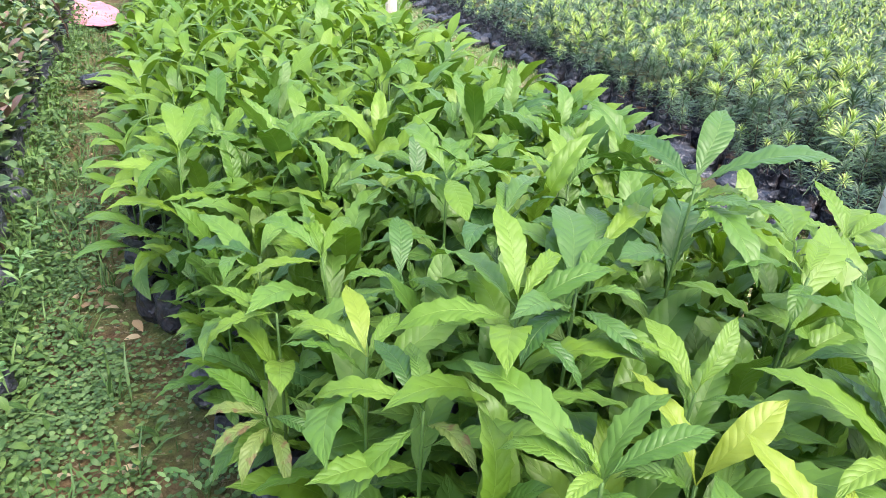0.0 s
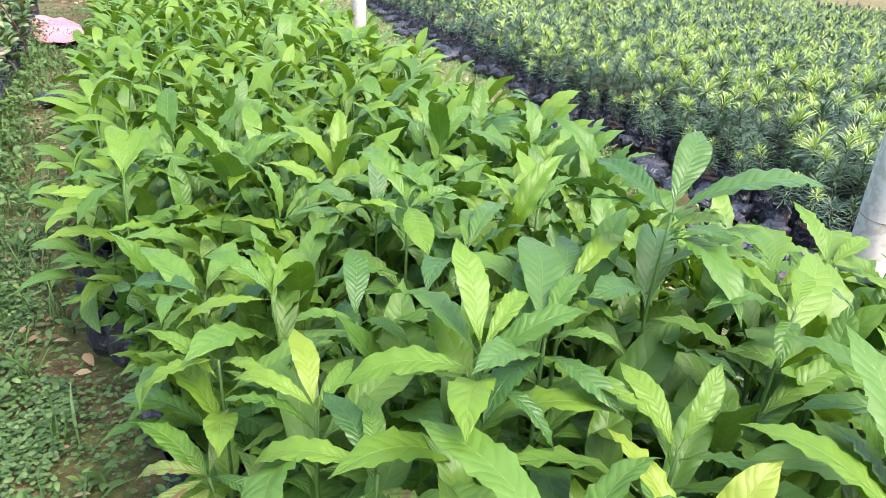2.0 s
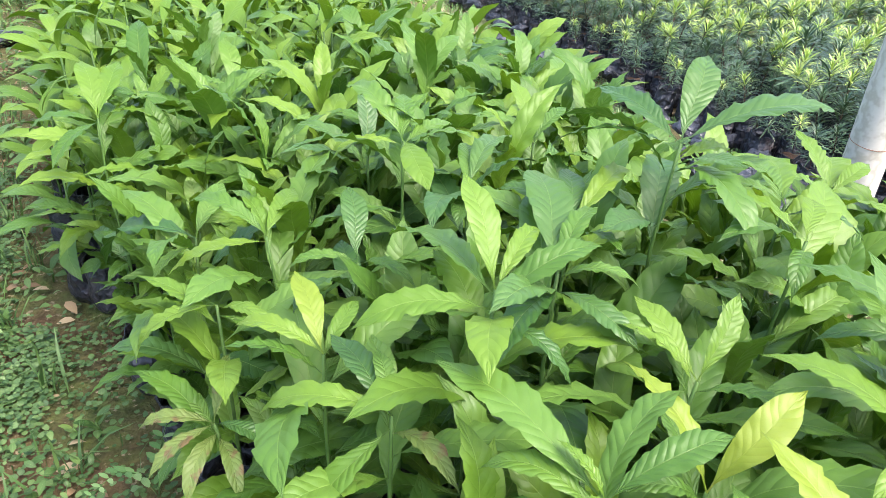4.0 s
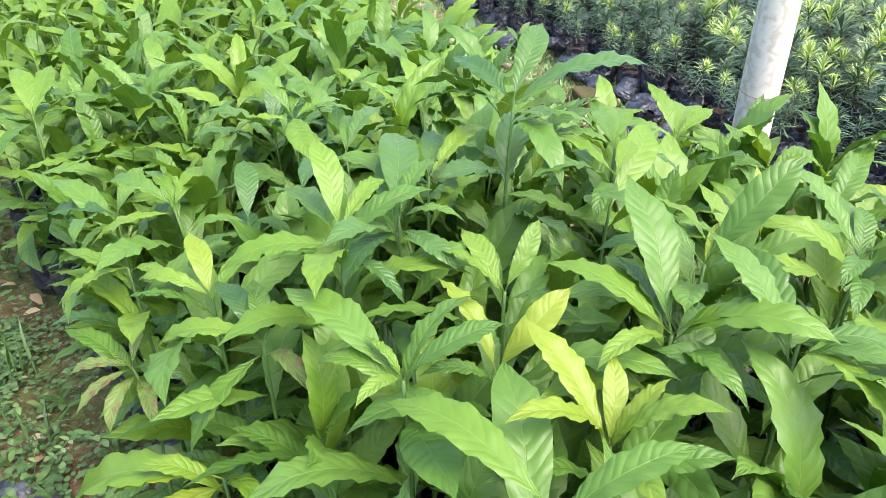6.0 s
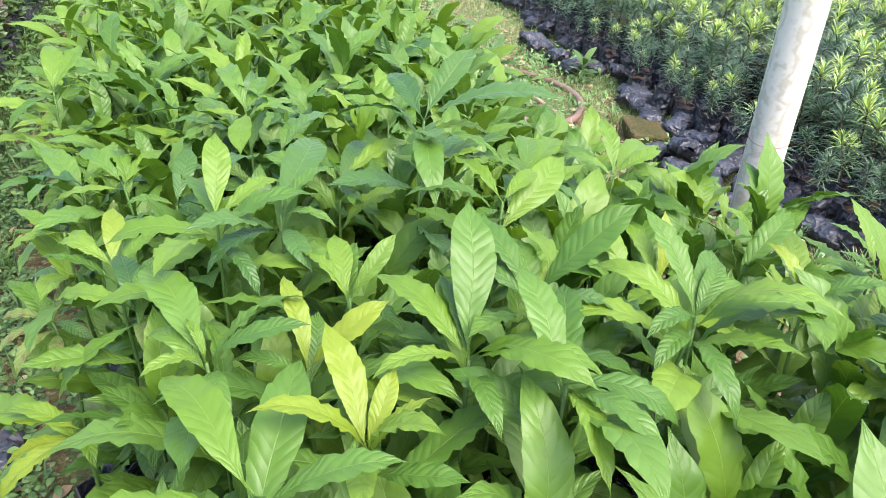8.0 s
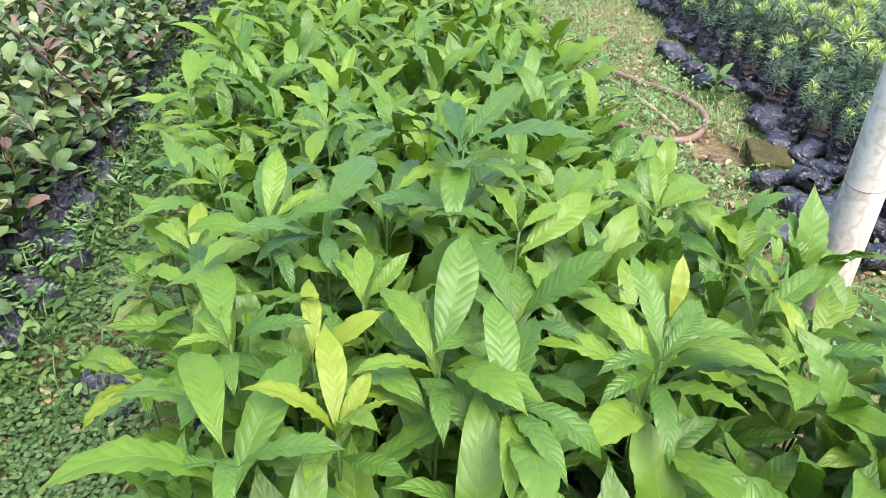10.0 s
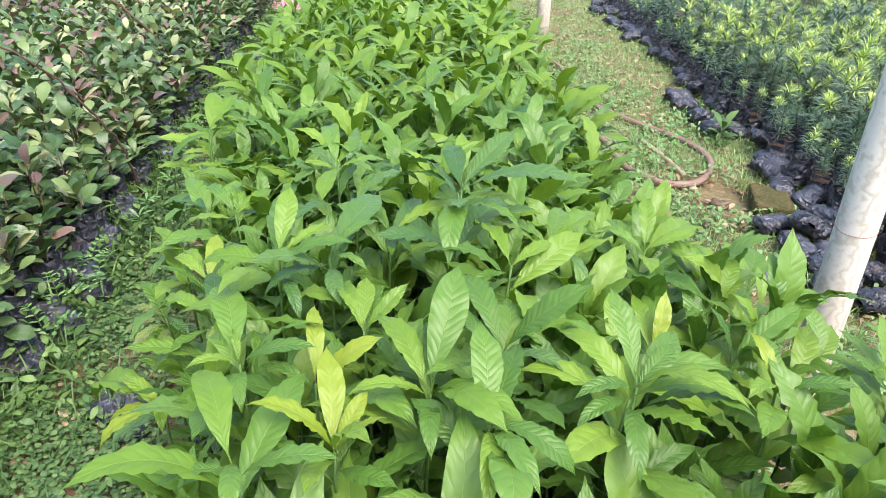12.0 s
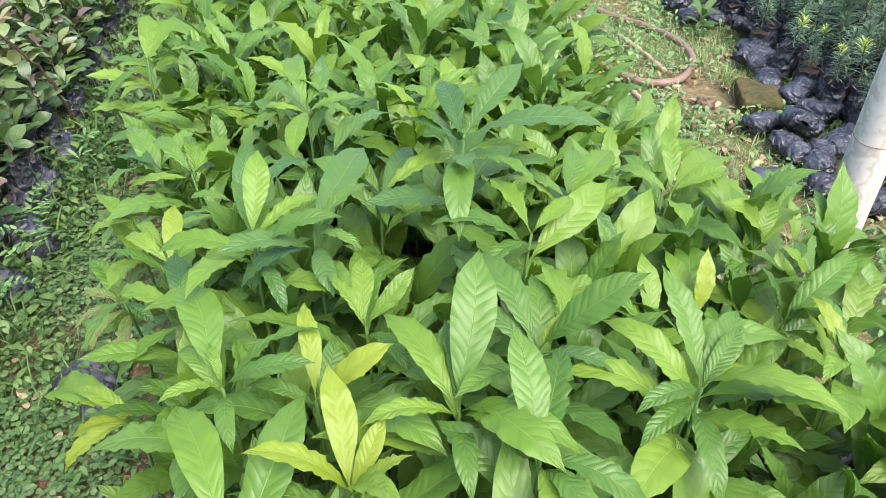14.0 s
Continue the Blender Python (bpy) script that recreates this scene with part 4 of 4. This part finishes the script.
def block():
    """A worn mossy block with rounded, chipped edges."""
    rows, n = 18, 40
    th, a = np.linspace(1e-7, math.pi - 1e-7, rows)[:, None], np.linspace(0, 2 * math.pi, n, endpoint=False)[None, :]
    square = lambda v, e: np.sign(v) * np.abs(v) ** e
    V = np.stack([0.11 * square(np.sin(th), 0.3) * square(np.cos(a), 0.3), 0.082 * square(np.sin(th), 0.3) * square(np.sin(a), 0.3), 0.032 * square(np.cos(th), 0.3) + 0 * a], -1).reshape(-1, 3)
    V = V + np.array([noise.noise_vector(Vector(v) * 22) * 0.006 + noise.noise_vector(Vector(v) * 70) * 0.004 for v in V])
    me = mesh("block", (V, grid_faces(rows, n, True)[:, ::-1], np.zeros((rows * n, 2))), BRICK)
    ob = new("stone_block", me)
    ob.matrix_basis = pose(1.985, 2.43, 0.030, 4, -3, 76)
    tagged(ob, "moss-covered brown block at the foot of the bags", "block")


block()
for k, (x, y, s) in enumerate([(1.77, 2.42, 0.042), (1.66, 2.24, 0.022), (1.82, 2.26, 0.024), (1.70, 2.04, 0.018), (1.62, 1.90, 0.02), (1.80, 1.50, 0.025)]):
    solid("soil_clod", lump(s, 500 + k, 0.33, rough=0.22), STONE, "rough brown clod of soil on the path", "clod", "clods on the path", m=pose(x, y, s * 0.35, 0, 0, 40 * k))

LYING = [mesh("bag", bag_shape(0.047, 0.135, 70 + k, 18, 12, False, 0.0125), BAG) for k in range(5)]


def tossed_bag(x, y, z, turn, tilt=82, size=1.0, label="creased black polybag of soil lying on its side"):
    k = int(rng.integers(5))
    root = thing("fallen_polybag", pose(x, y, z, 0, tilt, turn) @ Matrix.Translation((0, 0, -0.07 * size)) @ Matrix.Diagonal((size * 0.72, size * 1.08, size, 1)), label, "polybag", "fallen polybags")
    piece("bag", LYING[k], root)


for x, y, z, turn, tilt in [
        (2.15, 2.84, 0.05, 160, 84), (2.10, 2.76, 0.05, 120, 80), (2.07, 2.54, 0.05, 70, 86), (1.895, 2.185, 0.042, 200, 88), (2.125, 2.41, 0.06, 30, 75),
        (2.02, 2.14, 0.06, 140, 80), (1.915, 1.985, 0.045, 100, 86), (1.965, 1.895, 0.05, 60, 84), (1.757, 1.787, 0.04, 10, 90), (2.09, 1.80, 0.05, 150, 84),
        (2.025, 1.64, 0.042, 190, 86), (1.97, 2.09, 0.10, 250, 70), (2.12, 2.24, 0.06, 300, 80), (2.08, 1.98, 0.07, 20, 78), (1.93, 1.74, 0.042, 330, 88),
        (2.18, 1.70, 0.05, 40, 80), (2.13, 1.48, 0.05, 110, 84)]:
    tossed_bag(x, y, z, turn, tilt)
for x, y in [(2.01, 3.37), (1.99, 3.57), (1.97, 3.78), (1.98, 3.97), (2.07, 5.78), (2.05, 6.43), (1.99, 7.04), (2.12, 6.1), (2.09, 7.48), (2.15, 8.1), (2.12, 8.6), (2.18, 9.1)]:
    tossed_bag(x + 0.03, y, 0.045, rng.uniform(0, 360), rng.uniform(72, 90), 1.1)
for k in range(22):
    y = 2.95 + 0.28 * k + rng.normal(0, 0.06)
    tossed_bag(yew_edge(y) + rng.normal(0.0, 0.035), y, 0.045 + 0.03 * (k % 3 == 1), rng.uniform(0, 360), rng.uniform(70, 92), rng.uniform(0.85, 1.05))
for x, y, turn, tilt in [(-0.50, 1.58, 130, 70), (-0.62, 1.72, 60, 60), (-0.50, 1.38, 150, 72), (-0.50, 1.20, 110, 70), (-0.62, 2.12, 120, 70), (-0.79, 2.92, 40, 80), (-0.72, 2.75, 160, 80), (-0.58, 1.85, 90, 60), (-0.62, 0.98, 70, 66)]:
    tossed_bag(x, y, 0.05, turn, tilt)
for x, y, turn in [(-0.20, 1.06, 60), (-0.125, 1.0, 100)]:
    tossed_bag(x, y, 0.018, turn, 86, 0.8, "half-buried scrap of black polybag beside the bed")
tossed_bag(-0.70, 4.60, 0.045, 20, 84, 1.1, "black polybag lying alone on the mossy path")


# ---- pink cloth ----
def cloth():
    n = 36
    u, v = np.meshgrid(np.linspace(-1, 1, n), np.linspace(-1, 1, n), indexing="ij")
    x, y = (0.30 + 0.08 * np.sin(2.5 * v + 1)) * u + 0.05 * np.sin(3 * v), 0.80 * v + 0.06 * np.sin(4 * u)
    z = np.array([abs(noise.noise((a * 4, b * 4, 1))) * 0.04 + abs(noise.noise((a * 11, b * 9, 5))) * 0.02 for a, b in zip(x.ravel(), y.ravel())]) + 0.012
    V = np.stack([x.ravel(), y.ravel(), z], 1)
    ob = solid("cloth", (V, grid_faces(n, n)[:, ::-1], np.zeros((n * n, 2))), CLOTH, "crumpled faded pink sheet lying on the ground", "cloth", m=pose(-1.25, 7.25, 0.035, 0, 0, 32))
    ob.modifiers.new("thickness", "SOLIDIFY").thickness = 0.004


cloth()


# ---- bare twigs over the shrubs ----
def twig(points, radius):
    P = spline(points, 26)
    P = P + rng.normal(0, 0.004, P.shape)
    root = thing("bare_twig", Matrix.Translation(P[0]), "long bare brown twig arching over the shrubs", "twig", "bare twigs over the shrubs")
    part("shoot", tube_shape(P - P[0], np.linspace(radius, radius * 0.45, 26), 7), BARK, root)
    for k in range(5, 24, 4):
        d = np.array([rng.normal(0, 0.05), rng.normal(0, 0.03), 0.05])
        part("side_shoot", tube_shape([P[k] - P[0], P[k] - P[0] + d * 0.5, P[k] - P[0] + d], radius * 0.35, 5), BARK, root)


twig([(-0.62, 2.30, 0.0), (-0.63, 2.20, 0.30), (-0.69, 2.10, 0.49), (-0.81, 2.00, 0.67), (-0.95, 1.92, 0.78)], 0.0055)
twig([(-1.08, 3.92, 0.0), (-1.09, 3.80, 0.32), (-1.23, 3.70, 0.53), (-1.41, 3.60, 0.70), (-1.58, 3.50, 0.76), (-1.75, 3.40, 0.80)], 0.007)
twig([(-1.25, 5.32, 0.0), (-1.33, 5.20, 0.31), (-1.37, 5.10, 0.43), (-1.62, 5.00, 0.65), (-1.9, 4.9, 0.78)], 0.008)
twig([(-1.05, 5.9, 0.0), (-1.10, 5.85, 0.3), (-1.22, 5.8, 0.5), (-1.38, 5.75, 0.65)], 0.007)
twig([(-1.50, 2.9, 0.0), (-1.55, 2.85, 0.35), (-1.68, 2.8, 0.6), (-1.85, 2.75, 0.75)], 0.006)


# ---- weeds ----
BROAD = [mesh("leaf", leaf_shape(0.36, d, 0.2, 0.01, 9, 5, 90 + k, (0.9, 0.85)), WEED) for k, d in enumerate((40, 70))]


def rosette_weed(x, y, height, n, length, label):
    root = thing("weed", pose(x, y, 0), label, "weed", "weeds beside the bags")
    part("stem", tube_shape([(0, 0, 0), (0.004, 0, height * 0.6), (0, 0, height)], 0.0025, 5), STEM, root)
    for k in range(n):
        f = k / n
        piece("leaf", BROAD[k % 2], root, aim((0, 0, height * (0.4 + 0.6 * f)), 137.5 * k, 5 + 45 * f, length * rng.uniform(0.8, 1.15), rng.normal(0, 12)))


rosette_weed(2.03, 3.23, 0.10, 9, 0.11, "leafy green weed growing among fallen bags")
rosette_weed(1.98, 3.15, 0.06, 6, 0.08, "leafy green weed growing among fallen bags")
for x, y, h, n, size in [(-0.178, 1.95, 0.05, 6, 0.06), (-0.25, 1.97, 0.04, 5, 0.055), (-0.105, 1.32, 0.05, 6, 0.05), (-0.15, 1.34, 0.03, 5, 0.04), (-0.36, 1.82, 0.04, 6, 0.05), (-0.38, 1.46, 0.04, 5, 0.045), (-0.30, 1.12, 0.04, 6, 0.045), (-0.46, 2.5, 0.06, 7, 0.06), (-0.42, 2.9, 0.06, 7, 0.06), (-0.36, 2.25, 0.05, 6, 0.05)]:
    rosette_weed(x, y, h, n, size, "small broad-leaved weed on the damp path")
LEAFLET = mesh("leaflet", leaf_shape(0.42, 25, 0.15, 0.0, 5, 3, 99, (0.6, 0.7), stalk=0.0), TURF_WEED)


def fern(x, y, height, fronds, turn):
    """A small fern: each frond a curved rib with paired leaflets."""
    root = thing("fern", pose(x, y, 0, 0, 0, turn), "small light green fern among the black bags", "fern", "ferns among the bags")
    for k in range(fronds):
        az = radians(360 / fronds * k + rng.normal(0, 15))
        out = np.array([math.cos(az), math.sin(az), 0])
        line = spline([(0, 0, 0), out * 0.02 + (0, 0, height * 0.6), out * 0.06 + (0, 0, height), out * 0.11 + (0, 0, height * 0.95)], 10)
        frond = part("frond", tube_shape(line, np.linspace(0.0013, 0.0006, 10), 4), STEM, root)
        for i in range(3, 10):
            for side in (-1, 1):
                piece("leaflet", LEAFLET, frond, aim(line[i], math.degrees(az) + side * 72, rng.normal(8, 8), 0.034 * (1.15 - 0.08 * i)))


for k, (x, y) in enumerate([(-0.53, 1.46), (-0.56, 1.69), (-0.48, 1.58), (-0.48, 1.29), (0.0, 1.14)]):
    fern(x, y, 0.12, 3, 50 * k)
NARROW = [mesh("leaf", leaf_shape(0.2, 35, 0.15, 0.004, 6, 3, 95, (0.8, 0.5)), TURF_WEED)]


def whorl_weed(x, y, z, n, length):
    root = thing("whorled_weed", pose(x, y, 0), "pale whorled weed with finger-like leaves on mossy path", "weed", "whorled weeds on the mossy path")
    part("stem", tube_shape([(0, 0, 0), (0.003, 0, z)], 0.002, 5), STEM, root)
    for k in range(n):
        piece("leaf", NARROW[0], root, aim((0, 0, z - 0.012 * (k % 3)), 360 / n * k + rng.normal(0, 8), rng.normal(12, 8), length * rng.uniform(0.8, 1.1)))


for x, y, z in [(-0.50, 1.98, 0.10), (-0.54, 2.14, 0.09), (-0.74, 2.03, 0.14), (-0.78, 1.92, 0.16), (-0.56, 2.42, 0.07), (-0.66, 2.02, 0.08), (-0.70, 3.1, 0.08)]:
    whorl_weed(x, y, z, 10, 0.06)


def strewn(name, label, category, mat, shapes, spots, height, size, tilt, joined_with=1):
    """Small leaves or blades past counting, joined."""
    out = []
    for x, y in spots:
        for _ in range(joined_with):
            s = size * rng.uniform(0.6, 1.35)
            out.append(moved(shapes[int(rng.integers(len(shapes)))], aim((x + rng.normal(0, 0.004), y + rng.normal(0, 0.004), height * rng.uniform(0.2, 1.3)), rng.uniform(0, 360), rng.normal(*tilt), s, rng.normal(0, 15))))
    solid(name, join(out), mat, label, category, kind="stuff")


def patchy(spots, scale, cut, shift=0.0):
    return [(x, y) for x, y in spots if noise.noise((x * scale + shift, y * scale, shift)) + rng.normal(0, 0.12) > cut]


TINY = [leaf_shape(0.95, d, 0.1, 0, 5, 4, 96, (0.5, 0.4), stalk=0.1) for d in (10, 40)]
OVAL = [leaf_shape(0.5, d, 0.2, 0.01, 5, 4, 97, (0.7, 0.7), stalk=0.1) for d in (30, 60)]
BLADE = [leaf_shape(w, d, 0.3, 0, 4, 2, 98, (0.25, 0.8), stalk=0.0) for w, d in ((0.05, 50), (0.04, 90), (0.06, 25))]
near_rows, mid_rows = rng.uniform(0.45, 2.8, 14000), rng.uniform(2.6, 9.0, 6000)
strewn("clover", "low carpet of small round clover leaves", "clover", CLOVER, TINY, patchy(beside(np.concatenate([near_rows, rng.uniform(0.45, 2.4, 12000)])), 2.4, -0.08), 0.026, 0.0125, (0, 12))
strewn("ground_weeds", "small oval-leaved weeds covering the mossy path", "weeds", WEED, OVAL, patchy(beside(np.concatenate([rng.uniform(0.45, 2.6, 1900), mid_rows, rng.uniform(2.6, 6.0, 5000)])), 3.1, 0.05, 9.0), 0.045, 0.026, (15, 22))
strewn("path_grass", "thin grass blades on the mossy path", "grass", SHADED_GRASS, BLADE, patchy(beside(rng.uniform(0.45, 8, 5200)), 2.2, 0.0, 4.0), 0.002, 0.075, (50, 20))


def fringe(rows):
    """Spots along the feet of the shrubs."""
    return [(shrub_edge(y) + rng.normal(0.03, 0.07), y) for y in rows]


strewn("fringe_weeds", "mixed weeds crowding the feet of the shrubs", "weeds", WEED, OVAL, fringe(rng.uniform(0.7, 7.5, 2600)), 0.075, 0.036, (10, 25))
strewn("fringe_fronds", "feathery weeds among the black bags", "weeds", WEED, BLADE, fringe(rng.uniform(0.7, 6.5, 1700)), 0.04, 0.09, (35, 25))


def far_side(rows):
    """Spots on the grassy path, but for a trodden bare patch."""
    spots = [(rng.uniform(bed_right(y) - 0.1, yew_edge(y) + 0.05), y) for y in rows]
    return [(x, y) for x, y in spots if math.hypot((x - 1.81) / 0.13, (y - 2.50) / 0.22) + rng.normal(0, 0.25) > 1]


strewn("turf", "short patchy grass on the path", "grass", GRASS, BLADE, patchy(far_side(np.concatenate([rng.uniform(2.9, 10.5, 46000), rng.uniform(1.2, 3.4, 10000)])), 1.6, -0.4, 2.0), 0.0, 0.05, (32, 22))
strewn("turf_weeds", "small green weeds in the patchy turf", "weeds", TURF_WEED, OVAL, patchy(far_side(np.concatenate([rng.uniform(1.0, 9.5, 14000), rng.uniform(0.6, 2.6, 3000), rng.uniform(2.0, 4.5, 2500)])), 2.3, -0.05, 6.0), 0.03, 0.026, (20, 24))
strewn("leaf_litter", "dry brown leaf litter on the ground", "litter", DRY, OVAL, far_side(rng.uniform(1.2, 8.0, 2600)) + [(rng.normal(1.79, 0.12), rng.normal(2.42, 0.2)) for _ in range(70)] + beside(rng.uniform(0.6, 5.0, 260)) + [(rng.uniform(1.9, 2.5), rng.uniform(1.3, 5)) for _ in range(200)], 0.012, 0.036, (0, 14))
strewn("far_litter", "brown leaf litter beyond the beds", "litter", DRY, OVAL, [(rng.uniform(-4, 2.4), rng.uniform(9.6, 14)) for _ in range(5000)], 0.02, 0.07, (0, 18))


def grass_tuft(x, y, n, size):
    """A tuft of long blades."""
    shapes = [moved(BLADE[int(rng.integers(3))], aim((rng.normal(0, 0.012), rng.normal(0, 0.012), 0), rng.uniform(0, 360), rng.normal(58, 15), size * rng.uniform(0.6, 1.2))) for _ in range(n)]
    solid("grass_tuft", join(shapes), SHADED_GRASS if x < 0.5 else GRASS, "tuft of thin green grass on the path", "grass", "grass tufts on the paths", kind="stuff", m=Matrix.Translation((x, y, 0)))


for x, y, n, s in [(1.93, 2.60, 26, 0.10), (1.84, 1.42, 40, 0.09), (1.90, 1.35, 40, 0.10), (1.76, 1.22, 30, 0.09), (1.68, 1.44, 24, 0.07), (-0.20, 1.50, 12, 0.13), (-0.15, 1.24, 9, 0.14), (-0.32, 1.75, 14, 0.12), (-0.30, 2.05, 18, 0.11), (-0.38, 2.3, 18, 0.12), (2.05, 1.50, 40, 0.09), (2.1, 1.3, 40, 0.09)]:
    grass_tuft(x, y, n, s)
